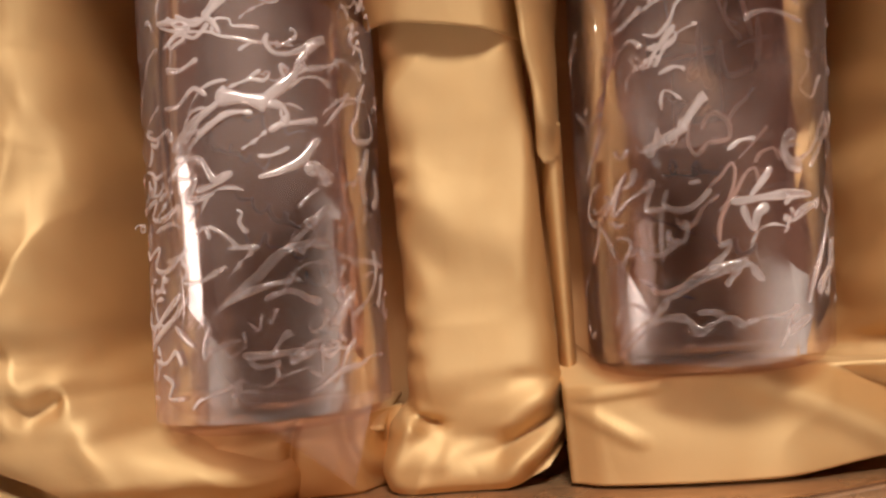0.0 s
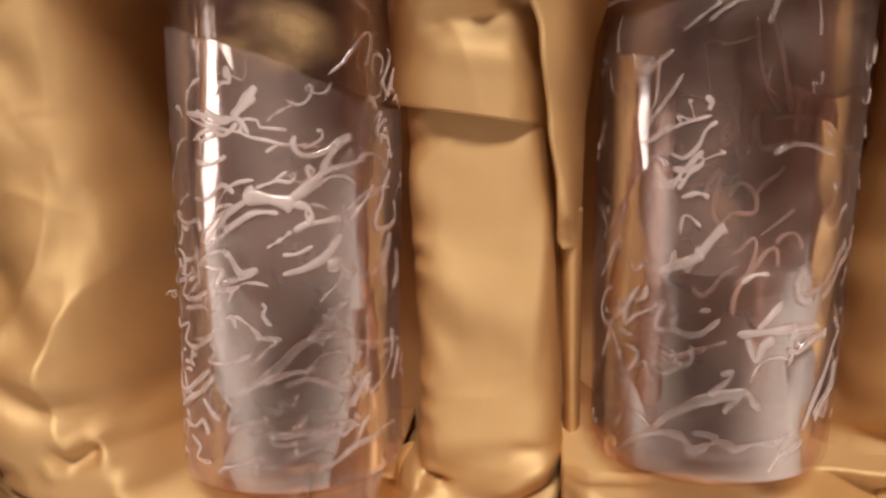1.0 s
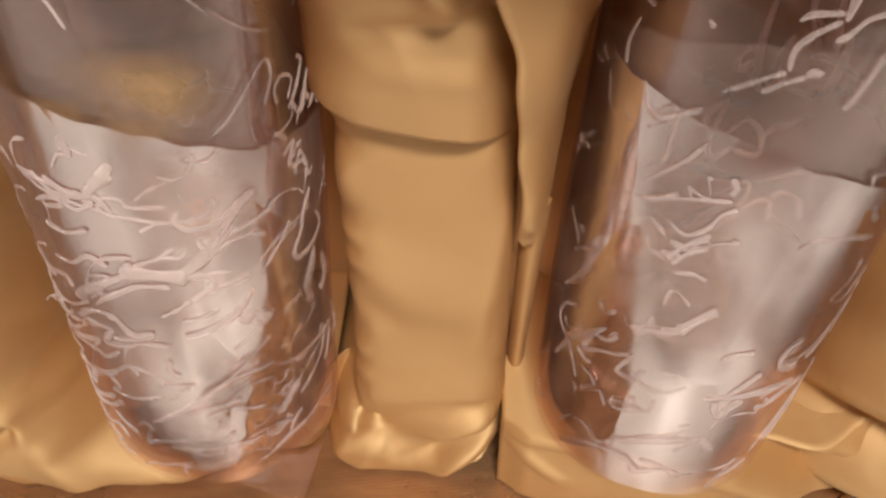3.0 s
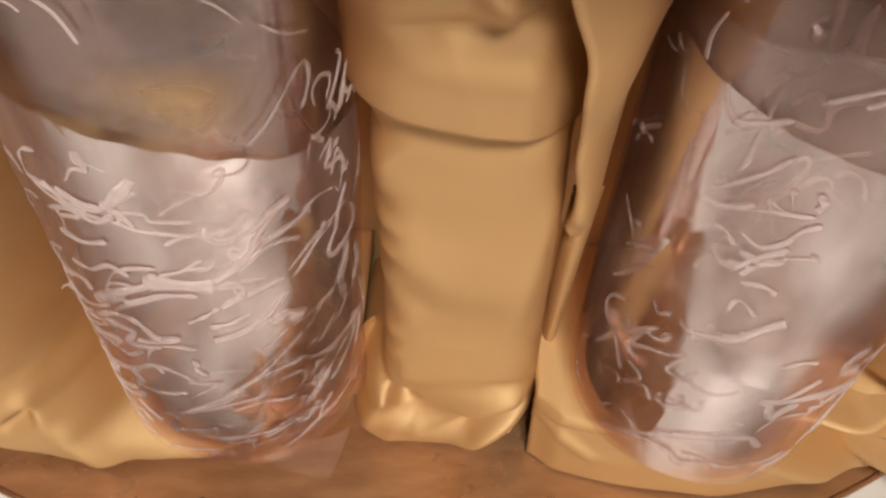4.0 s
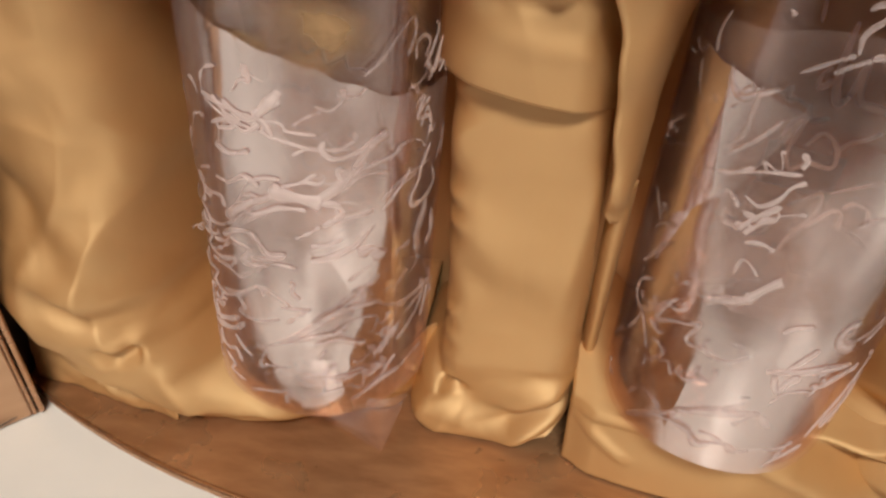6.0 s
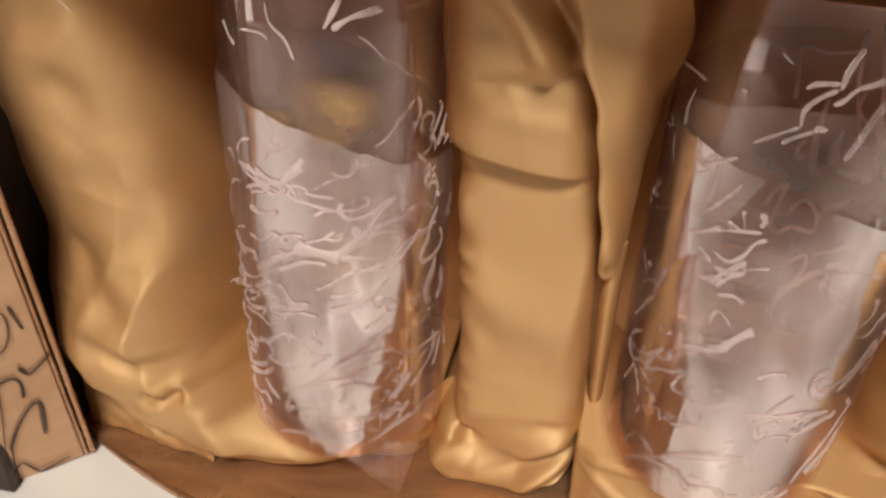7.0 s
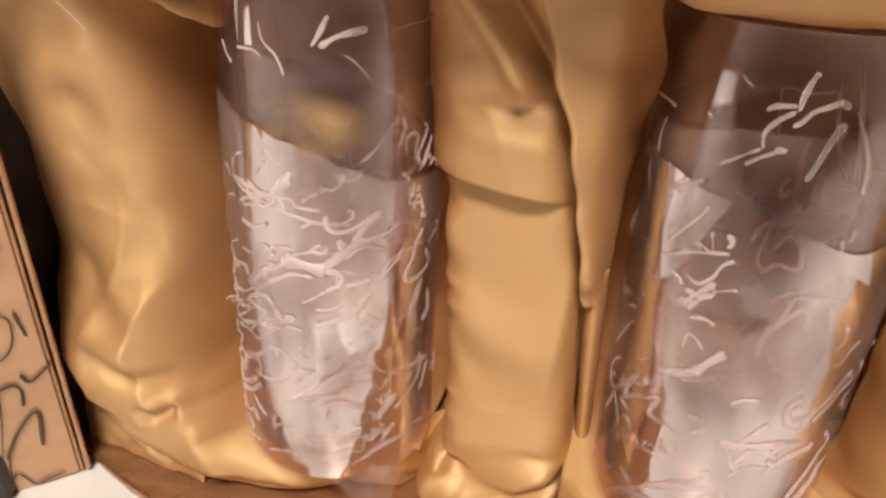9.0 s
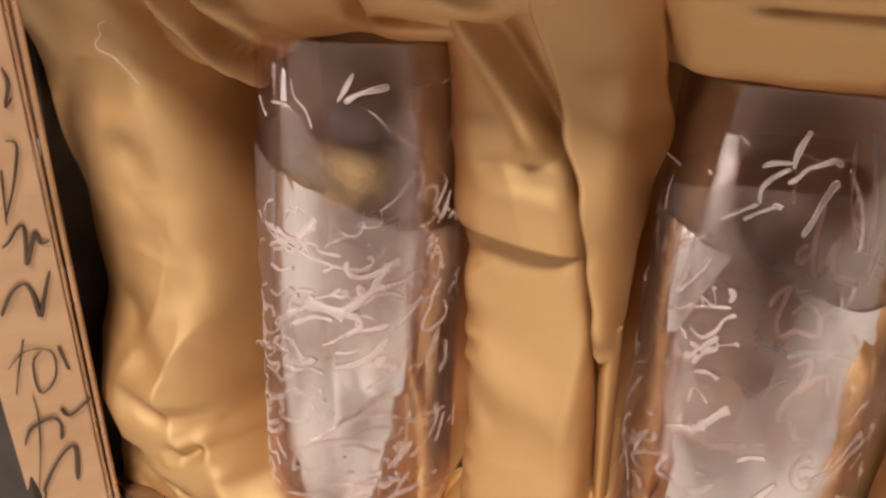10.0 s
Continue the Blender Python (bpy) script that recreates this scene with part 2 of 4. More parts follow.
def wrinkle(x, y, z, size, depth):
    """Soft undulation of cloth, with a few fine crease lines in it."""
    p = Vector((x / size, y / size, z / size))
    warp = Vector((noise.noise(p * 0.7 + Vector((7, 0, 0))), 0, noise.noise(p * 0.7 + Vector((0, 0, 9)))))
    line = 1 - abs(noise.noise((p + warp * 0.8) * 0.8 + Vector((3.1, 1.7, 5.3))))
    return depth * (noise.fractal(p, 0.9, 2.0, 2) - 0.45 * max(0.0, line - 0.72) / 0.28 * line ** 5)


# ---- table and room ----
bm = bmesh.new()
box(bm, -0.75, -0.20, -0.03, 0.75, 0.75, 0.0, 0.004)
table = part("tabletop", bm, WHITE, None)
holder = new("table")
table.parent = holder
tagged(holder, "white painted table under the open gift box", "table")
for sx in (-0.7, 0.7):
    for sy in (-0.15, 0.7):
        leg = bmesh.new()
        box(leg, sx - 0.025, sy - 0.025, -0.75, sx + 0.025, sy + 0.025, -0.03, 0.004)
        part("leg", leg, WHITE, holder)
bm = bmesh.new()
box(bm, -2.2, -2.2, -0.80, 2.2, 1.6, -0.75)
tagged(part("floor", bm, FLOOR, None), "light brown wooden floor", "floor", kind="structure")
for name, dims in (("wall_north", (-2.2, 1.6, -0.75, 2.2, 1.7, 1.75)), ("wall_south", (-2.2, -2.3, -0.75, 2.2, -2.2, 1.75)),
                   ("wall_west", (-2.3, -2.2, -0.75, -2.2, 1.6, 1.75)), ("wall_east", (2.2, -2.2, -0.75, 2.3, 1.6, 1.75)),
                   ("ceiling", (-2.2, -2.2, 1.75, 2.2, 1.6, 1.85))):
    bm = bmesh.new()
    if name == "wall_west":
        for y0, z0, y1, z1 in ((-2.2, -0.75, 1.6, -0.36), (-2.2, 0.42, 1.6, 1.75), (-2.2, -0.36, -0.98, 0.42), (-0.12, -0.36, 1.6, 0.42)):
            box(bm, -2.3, y0, z0, -2.2, y1, z1)
    else:
        box(bm, *dims)
    tagged(part(name, bm, WALL, None), "plain beige room wall" if "wall" in name else "plain beige ceiling", name.split("_")[0], kind="structure")


# window in the west wall
window = tagged(new("window_1"), "plain white framed window in the wall", "window", kind="structure")
for y0, z0, y1, z1 in ((-0.98, -0.36, -0.12, -0.32), (-0.98, 0.38, -0.12, 0.42), (-0.98, -0.32, -0.94, 0.38), (-0.16, -0.32, -0.12, 0.38)):
    bm = bmesh.new()
    box(bm, -2.28, y0, z0, -2.22, y1, z1, 0.003)
    part("frame", bm, WHITE, window)
bm = bmesh.new()
box(bm, -2.253, -0.94, -0.32, -2.247, -0.16, 0.38)
part("pane", bm, FILM_LOOSE, window, "clear window pane")


# ---- gift box ----
gift = tagged(new("gift_box"), "open copper card gift box lined with draped gold satin", "gift box")

# base board with a bowed front edge
bm = bmesh.new()
R_FRONT, Y_FRONT = 0.308, 0.2086
outline = []
for i in range(49):
    x = mixed(-0.150, 0.215, i / 48)
    outline.append((x, Y_FRONT + R_FRONT - math.sqrt(R_FRONT ** 2 - (x - 0.004) ** 2)))
outline += [(0.215, 0.34), (-0.150, 0.34)]
bottom = [bm.verts.new((x, y, 0.0005)) for x, y in outline]
top = [bm.verts.new((x, y, 0.005)) for x, y in outline]
bm.faces.new(top)
bm.faces.new(bottom[::-1])
for i in range(len(outline)):
    j = (i + 1) % len(outline)
    bm.faces.new((bottom[i], bottom[j], top[j], top[i]))
base = part("base_board", bm, PLATE, gift, "reddish brown copper-coloured base board")
rim_pts = [Vector((x, y - 0.0004, 0.0045)) for x, y in outline[:49]]


def tube(name, points, radii, material, parent, label="", sides=8, flat=None):
    """A tapered tube along points; flat: normals along which it is pressed to 0.6 of its width."""
    verts, faces = [], []
    n = len(points)
    for i, p in enumerate(points):
        d = (points[min(i + 1, n - 1)] - points[max(i - 1, 0)]).normalized()
        up = flat[i] if flat else Vector((0, 0, 1))
        side = d.cross(up)
        side = side.normalized() if side.length > 1e-6 else Vector((1, 0, 0))
        up = side.cross(d).normalized()
        k = 0.30 if flat else 1.0
        for s in range(sides):
            a = 2 * math.pi * s / sides
            verts.append(p + radii[i] * (math.cos(a) * side + k * math.sin(a) * up))
    for i in range(n - 1):
        for s in range(sides):
            t = (s + 1) % sides
            faces.append((i * sides + s, i * sides + t, (i + 1) * sides + t, (i + 1) * sides + s))
    faces.append(tuple(range(sides)))
    faces.append(tuple((n - 1) * sides + s for s in reversed(range(sides))))
    return mesh_object(name, verts, faces, material, parent, label)


tube("rim", rim_pts, [0.0011] * 49, RIM, base, "shiny copper rim")

# card shell behind the lining; top panel juts out unseen to shade the satin
for name, dims in (("back_panel", (-0.152, 0.335, 0.005, 0.215, 0.339, 0.2215)), ("side_panel", (-0.1540, 0.236, 0.0005, -0.1505, 0.3385, 0.2215)),
                   ("side_panel", (0.2155, 0.262, 0.005, 0.2185, 0.3385, 0.2215)), ("top_panel", (-0.152, 0.192, 0.2235, 0.215, 0.3385, 0.2265))):
    bm = bmesh.new()
    box(bm, *dims, 0.0006)
    part(name, bm, DARK, gift, "dark brown card panel")


# back lining
def back_fn(u, v):
    x, z = mixed(-0.149, 0.212, u), mixed(0.006, 0.220, v)
    y = 0.326 + 0.004 * math.sin(x * 60 + 2 * math.sin(z * 20)) + wrinkle(x, 0, z, 0.05, 0.004)
    return x, y, z


sheet("back_lining", back_fn, 90, 60, SATIN, gift, "gold satin at the back of the niches", 0.0008)


def column(name, centre, half, front, back, z0, z1, power, folds, nu, nv, label, square=1.0, rumple=1.0, lift=0.0, taper=0.0, lift_left=0.0):
    """A padded upright roll of satin; centre, half and front are curves over z."""
    def fn(u, v):
        a = mixed(-1.32, 1.32, u) * math.pi / 2
        s, c = math.sin(a), math.cos(a)
        z = mixed(z0 + lift * smooth_step(0.1, 0.9, s) + lift_left * smooth_step(-0.05, 0.75, -s), z1, v)
        w, yf = track(half, z), track(front, z)
        bend = power * (square if s > 0 else 1.0)
        px = math.copysign(abs(s) ** bend, s)
        py = math.copysign(abs(c) ** bend, c)
        lean = 0.32 * (1 - max(py, 0.0)) if s < 0 or not taper else taper * max(py, 0.0)
        x = track(centre, z) + w * px * (1 - lean * smooth_step(0.02, 0.05, z))
        y = back - (back - yf) * py if c > 0 else back + 0.02 * -c
        off = folds(x, z) if c > 0 else 0.0
        return x + wrinkle(z, 3.0, x, 0.03, 0.0012) * px, y - off * max(c, 0) ** 0.5 + rumple * (wrinkle(x, 0, z, 0.045, 0.0036) + wrinkle(x, 4, z, 0.020, 0.0010)), z
    return sheet(name, fn, nu, nv, SATIN, gift, label)


# padded side to the left of the first glass
def left_folds(x, z):
    f = ridge(x, z, (-0.128, 0.073), (-0.066, 0.060), 0.0060, 0.0036, -0.003)
    f -= ridge(x, z, (-0.122, 0.062), (-0.080, 0.049), 0.0055, 0.0040, -0.002)
    f -= ridge(x, z, (-0.106, 0.040), (-0.093, 0.043), 0.0040, 0.0065, -0.001)
    f += ridge(x, z, (-0.108, 0.034), (-0.090, 0.048), 0.0030, 0.0030, 0.002)
    f -= ridge(x, z, (-0.078, 0.062), (-0.070, 0.030), 0.0060, 0.0100)
    f += ridge(x, z, (-0.088, 0.034), (-0.078, 0.014), 0.0050, 0.0030)
    f -= ridge(x, z, (-0.101, 0.212), (-0.068, 0.177), 0.0032, 0.009, -0.005)
    f += ridge(x, z, (-0.094, 0.214), (-0.062, 0.184), 0.0042, 0.006, -0.005)
    f -= 0.25 * max(0.0, -0.100 - x) * smooth_step(0.05, 0.10, z)
    f += ridge(x, z, (-0.092, 0.196), (-0.085, 0.090), 0.011, 0.0075, 0.003) + ridge(x, z, (-0.086, 0.118), (-0.096, 0.078), 0.009, 0.0030)
    f -= ridge(x, z, (-0.112, 0.165), (-0.104, 0.120), 0.009, 0.0040) + ridge(x, z, (-0.098, 0.118), (-0.104, 0.086), 0.008, 0.0022)
    f -= ridge(x, z, (-0.128, 0.100), (-0.108, 0.074), 0.006, 0.0030)
    return f


column("side_cushion", [(0.0055, -0.076), (0.014, -0.077), (0.031, -0.103), (0.044, -0.1095), (0.06, -0.1150), (0.12, -0.1190), (0.2, -0.1230)],
       [(0.0055, 0.050), (0.012, 0.053), (0.034, 0.0405), (0.046, 0.0385), (0.06, 0.0395), (0.12, 0.0440), (0.2, 0.0460)],
       [(0.0055, 0.246), (0.010, 0.240), (0.018, 0.235), (0.03, 0.233), (0.05, 0.229), (0.10, 0.231), (0.14, 0.228), (0.17, 0.2215), (0.22, 0.202)], 0.300, 0.0055, 0.219, 0.78, left_folds, 130, 190, "puffed gold satin side cushion", 0.95, 1.0, 0.0, 0.30, 0.030)


# cloth tucked in under the side cushion
def under_fn(u, v):
    x, z = mixed(-0.146, -0.088, u), mixed(0.0056, 0.050, v)
    y = 0.2520 - 0.010 * u + ridge(x, z, (-0.140, 0.040), (-0.104, 0.014), 0.0022, 0.005) - ridge(x, z, (-0.136, 0.030), (-0.108, 0.010), 0.0030, 0.004)
    y += ridge(x, z, (-0.124, 0.040), (-0.100, 0.020), 0.0018, 0.004) + 0.014 * smooth_step(0.6, 1.0, v)
    return x, y + wrinkle(x, 25, z, 0.012, 0.0014), z


sheet("under_fold", under_fn, 60, 44, SATIN, gift, "crumpled satin tucked under the side cushion", 0.0012)


# padded side beyond the second glass
def right_folds(x, z):
    f = ridge(x, z, (0.125, 0.050), (0.200, 0.062), 0.008, 0.008)
    f -= ridge(x, z, (0.125, 0.037), (0.200, 0.044), 0.004, 0.009)
    f += ridge(x, z, (0.125, 0.018), (0.200, 0.026), 0.012, 0.014)
    f += ridge(x, z, (0.140, 0.160), (0.185, 0.110), 0.012, 0.005)
    f -= ridge(x, z, (0.126, 0.176), (0.190, 0.200), 0.006, 0.004, 0.003) + ridge(x, z, (0.126, 0.092), (0.190, 0.112), 0.007, 0.010, 0.003)
    f += ridge(x, z, (0.126, 0.136), (0.190, 0.164), 0.012, 0.008) + ridge(x, z, (0.126, 0.072), (0.190, 0.092), 0.010, 0.006)
    f += ridge(x, z, (0.130, 0.210), (0.190, 0.180), 0.009, 0.008)
    return f


column("side_cushion", [(0.0, 0.172), (0.2, 0.186)], [(0.0, 0.054), (0.2, 0.054)],
       [(0.006, 0.252), (0.03, 0.240), (0.12, 0.226), (0.22, 0.216)], 0.284, 0.006, 0.219, 1.6, right_folds, 90, 130, "puffed gold satin side cushion")


# partition between the glasses
def middle_folds(x, z):
    f = ridge(x, z, (0.049, 0.0315), (0.010, 0.0130), 0.0040, 0.0040, -0.003)
    f -= ridge(x, z, (0.050, 0.0270), (0.020, 0.0110), 0.0022, 0.0040, -0.001)
    f += ridge(x, z, (0.049, 0.0225), (0.026, 0.0085), 0.0032, 0.0034, -0.001)
    f -= ridge(x, z, (0.049, 0.0195), (0.034, 0.0080), 0.0016, 0.0030)
    f += ridge(x, z, (0.048, 0.0335), (0.024, 0.0300), 0.0030, 0.0016, 0.001)
    f -= ridge(x, z, (0.049, 0.0360), (0.030, 0.0370), 0.0022, 0.0012)
    f += ridge(x, z, (-0.008, 0.0080), (0.002, 0.0280), 0.0034, 0.0034, 0.001)
    f -= ridge(x, z, (-0.002, 0.0305), (0.010, 0.0240), 0.0016, 0.0055, -0.001)
    f -= ridge(x, z, (0.004, 0.0280), (0.028, 0.0190), 0.0060, 0.0036, -0.003)
    f -= 0.010 * math.exp(-((x - 0.0485) / 0.004) ** 2 - ((z - 0.029) / 0.0035) ** 2)
    f += ridge(x, z, (0.004, 0.0390), (0.044, 0.0400), 0.0060, 0.0009, -0.002)
    f += ridge(x, z, (0.000, 0.100), (0.032, 0.072), 0.009, 0.0014) - ridge(x, z, (-0.004, 0.085), (0.016, 0.070), 0.006, 0.0016)
    f += 0.0022 * math.exp(-((x + 0.0005) / 0.0045) ** 2) * math.sin(z * 430 + 2 * math.sin(z * 130)) * smooth_step(0.03, 0.045, z)
    f += ridge(x, z, (0.046, 0.125), (0.036, 0.060), 0.004, 0.0014)
    return f


column("partition", [(0.0055, 0.0160), (0.011, 0.0185), (0.022, 0.0200), (0.032, 0.0235), (0.2, 0.0205)],
       [(0.0055, 0.0255), (0.011, 0.0290), (0.022, 0.0285), (0.032, 0.0258), (0.06, 0.0260), (0.2, 0.0250)],
       [(0.0055, 0.2530), (0.0080, 0.2515), (0.0125, 0.2520), (0.022, 0.2550), (0.030, 0.2566), (0.040, 0.2560), (0.055, 0.2560), (0.09, 0.2545), (0.14, 0.250), (0.21, 0.244)],
       0.305, 0.0055, 0.219, 0.40, middle_folds, 110, 230, "flat-fronted gold satin partition", 1.0, 0.4, 0.010)


# folded flap over the upper partition
def flap_fn(u, v):
    x = mixed(-0.0035, 0.0475, u)
    edge = 0.1440 - 0.0085 * u
    z = mixed(edge, 0.2195, v)
    y = track([(0.13, 0.2465), (0.155, 0.242), (0.18, 0.236), (0.21, 0.228)], z)
    y += 0.014 * abs(2 * u - 1) ** 4 + 0.006 * smooth_step(0.66, 0.95, u)
    y -= ridge(x, z, (0.000, 0.212), (0.028, 0.170), 0.0042, 0.0075, 0.002)
    y += ridge(x, z, (0.012, 0.208), (0.034, 0.172), 0.0045, 0.006, 0.002)
    y += 0.004 * math.exp(-((x - 0.0325) / 0.006) ** 2 - ((z - 0.1700) / 0.0035) ** 2)
    y += ridge(x, z, (0.008, 0.1655), (0.030, 0.1680), 0.0030, 0.0022)
    y -= ridge(x, z, (0.006, 0.158), (0.038, 0.155), 0.004, 0.0015)
    return x, y + wrinkle(x, 2, z, 0.03, 0.0015), z


sheet("flap", flap_fn, 60, 80, SATIN, gift, "folded-over satin flap", 0.0012)


# tongue of cloth hanging down beside the second glass
def tongue_fn(u, v):
    z = mixed(0.0995, 0.2195, v)
    xl = track([(0.0995, 0.0470), (0.103, 0.0452), (0.118, 0.0445), (0.137, 0.0415), (0.160, 0.0385), (0.180, 0.0320), (0.2195, 0.0200)], z)
    yl = track([(0.0995, 0.2580), (0.118, 0.2490), (0.137, 0.2440), (0.160, 0.2350), (0.180, 0.2310), (0.2195, 0.2250)], z)
    xr = track([(0.0995, 0.0492), (0.103, 0.0512), (0.118, 0.0527), (0.135, 0.0535), (0.158, 0.0560), (0.178, 0.0605), (0.195, 0.0575), (0.2195, 0.0550)], z)
    yr = track([(0.0995, 0.2590), (0.118, 0.2650), (0.150, 0.2650), (0.178, 0.2580), (0.195, 0.2480), (0.2195, 0.2360)], z)
    lip = 0.0035 * smooth_step(0.10, 0.0, u) * smooth_step(0.0995, 0.110, z)
    x = mixed(xl, xr, u) + 0.6 * lip
    y = mixed(yl, yr, u) - 0.0055 * math.sin(3.1416 * u) * smooth_step(0.0995, 0.112, z) + lip
    y -= ridge(x, z, (0.050, 0.205), (0.048, 0.150), 0.005, 0.0025)
    return x, y + wrinkle(x, 5, z, 0.03, 0.0008), z


sheet("tongue", tongue_fn, 40, 90, SATIN, gift, "hanging satin fold", 0.0016)


def strip_fn(u, v):
    z = mixed(0.029, 0.112, v)
    x = mixed(0.0468 + 0.002 * (1 - v), 0.0525, u)
    return x, 0.274 - 0.016 * v + 0.004 * (2 * u - 1) ** 2, z


sheet("tongue", strip_fn, 16, 50, SATIN, gift, "narrow satin fold", 0.0016)


# gathered knot beside the partition
def knot_fn(u, v):
    a, b = 2 * math.pi * u, math.pi * v
    r = 0.0017 * (1 + 0.30 * math.sin(3 * a + 2 * b) * math.sin(b))
    return 0.0478 + r * math.sin(b) * math.cos(a), 0.2555 + r * math.sin(b) * math.sin(a), 0.0305 + 1.2 * r * math.cos(b)


sheet("knot", knot_fn, 28, 18, SATIN, gift, "pinched satin knot")


# apron below the second glass: a flat front that turns back over the seat
def apron_fn(u, v):
    x = mixed(0.0462, 0.196, u)
    low = 0.0060 + 0.006 * smooth_step(0.30, 0.75, u)
    high = 0.0325 + 0.0015 * smooth_step(0.05, 0.2, u) + 0.008 * smooth_step(0.62, 0.80, u)
    f, t = min(1.0, v / 0.62), max(0.0, v - 0.62) / 0.38
    z = mixed(low, high, 1 - (1 - f) ** 1.25) + (0.012 * smooth_step(0.070, 0.050, x) - 0.0015 * smooth_step(0.05, 0.08, x)) * t
    y = 0.2475 + 0.0045 * f - 0.008 * math.sin(3.14 * min(1.0, u * 1.5)) * (1 - 0.6 * t) + 0.066 * t ** 1.15
    y += 0.004 * smooth_step(0.06, 0.0, u) + 0.010 * smooth_step(0.6, 1.0, u) * (1 - t)
    k = 1 - smooth_step(0.0, 0.4, t)
    y -= k * (ridge(x, z, (0.088, 0.036), (0.138, 0.012), 0.0055, 0.005, 0.002) + ridge(x, z, (0.115, 0.042), (0.165, 0.028), 0.0050, 0.005))
    y += k * ridge(x, z, (0.102, 0.041), (0.150, 0.021), 0.0045, 0.006, 0.001)
    y -= k * (ridge(x, z, (0.047, 0.030), (0.074, 0.033), 0.0018, 0.0018) + ridge(x, z, (0.047, 0.028), (0.066, 0.017), 0.0020, 0.0016))
    return x, y + k * wrinkle(x, 11, z, 0.03, 0.0012), z


sheet("apron", apron_fn, 110, 70, SATIN, gift, "smooth satin front below the glass", 0.0012)


# cloth tucked below the first glass
def tuck_fn(u, v):
    x, z = mixed(-0.090, -0.004, u), mixed(0.0056, 0.0280, v)
    y = mixed(0.247, 0.2640, u ** 0.9) - 0.004 * math.sin(3.14 * v) + 0.006 * smooth_step(0.7, 1.0, v)
    y += 0.004 * math.exp(-((x + 0.0355 - 0.1 * (z - 0.02)) / 0.0016) ** 2)
    y -= ridge(x, z, (-0.040, 0.008), (-0.060, 0.028), 0.0045, 0.0015) + ridge(x, z, (-0.006, 0.008), (-0.016, 0.030), 0.0035, 0.0012)
    y += ridge(x, z, (-0.012, 0.006), (-0.022, 0.028), 0.0025, 0.003) + 0.016 * smooth_step(0.86, 1.0, u)
    return x, y + wrinkle(x, 15, z, 0.02, 0.0015), z


sheet("apron", tuck_fn, 90, 30, SATIN, gift, "satin tucked below the first glass", 0.0012)

# seat of cloth under the first glass
def seat_fn(u, v):
    x, y = mixed(-0.076, -0.008, u), mixed(0.2640, 0.324, v)
    return x, y, 0.0272 + 0.0008 * math.sin(x * 150 + y * 60) * math.sin(3.14 * u) - 0.004 * (1 - v) ** 6


sheet("seat", seat_fn, 40, 30, SATIN, gift, "satin seat under a glass", 0.0016)


# top drapes
def top_fn(u, v):
    x = mixed(-0.150, 0.205, u)
    low = track([(-0.150, 0.196), (-0.102, 0.192), (-0.087, 0.1835), (-0.073, 0.1785), (-0.064, 0.191), (-0.054, 0.1965), (-0.035, 0.1995), (-0.024, 0.1985), (0.004, 0.1995), (0.020, 0.204), (0.050, 0.206), (0.0575, 0.1965), (0.070, 0.1945), (0.110, 0.1930), (0.150, 0.1915), (0.205, 0.190)], x)
    z = mixed(low, 0.2195, v)
    y = track([(-0.150, 0.252), (-0.085, 0.240), (-0.02, 0.238), (0.03, 0.2360), (0.0555, 0.244), (0.066, 0.238), (0.10, 0.235), (0.15, 0.239), (0.205, 0.250)], x) - mixed(0.020, 0.030, smooth_step(0.04, 0.08, x)) * v
    d = (z - low) / 0.006
    y += 0.016 * max(0.0, 1 - d) ** 2 + 0.006 * smooth_step(0.80, 1.0, v) * smooth_step(0.05, 0.07, x)
    y -= ridge(x, z, (-0.092, 0.216), (-0.066, 0.184), 0.0036, 0.008, -0.004) + ridge(x, z, (-0.078, 0.218), (-0.056, 0.196), 0.0036, 0.007, -0.003)
    y += ridge(x, z, (-0.098, 0.216), (-0.070, 0.180), 0.0026, 0.007, -0.005) + ridge(x, z, (-0.084, 0.217), (-0.061, 0.190), 0.0024, 0.007, -0.004)
    y += ridge(x, z, (-0.030, 0.222), (-0.026, 0.198), 0.0028, 0.010)
    y -= ridge(x, z, (-0.024, 0.200), (0.010, 0.203), 0.0045, 0.008, -0.002) + ridge(x, z, (-0.020, 0.211), (0.016, 0.207), 0.005, 0.006)
    y += ridge(x, z, (-0.022, 0.206), (0.014, 0.2045), 0.0026, 0.007)
    y += ridge(x, z, (0.052, 0.222), (0.060, 0.196), 0.0035, 0.012)
    y += ridge(x, z, (0.108, 0.193), (0.135, 0.215), 0.0030, 0.007) + ridge(x, z, (0.075, 0.215), (0.130, 0.2135), 0.002, 0.004)
    y -= ridge(x, z, (0.114, 0.192), (0.142, 0.212), 0.0040, 0.006)
    return x, y + wrinkle(x, 20, z, 0.03, 0.004), z


sheet("top_drape", top_fn, 220, 44, SATIN, gift, "gathered satin hanging from the top edge", 0.0012)

# ---- lid standing open beside the box ----
lid = tagged(new("box_lid"), "open copper card lid with dark script, standing beside the box", "box lid")
lid_up = Vector((0.0253, -0.0453, 0.226)).normalized()
lid_out = Vector((-1, -1, 0)).normalized()
lid_out = (lid_out - lid_up * lid_out.dot(lid_up)).normalized()
LID = Matrix.Translation((-0.1384, 0.2379, 0.0)) @ Matrix((lid_out, lid_up.cross(lid_out), lid_up)).transposed().to_4x4()
# local x runs along the script face from the hinge edge outwards, local y points towards the viewer


def lid_box(name, dims, material, label="", bevel=0.0006):
    bm = bmesh.new()
    box(bm, *dims, bevel)
    bmesh.ops.transform(bm, matrix=LID, verts=bm.verts)
    return part(name, bm, material, lid, label)


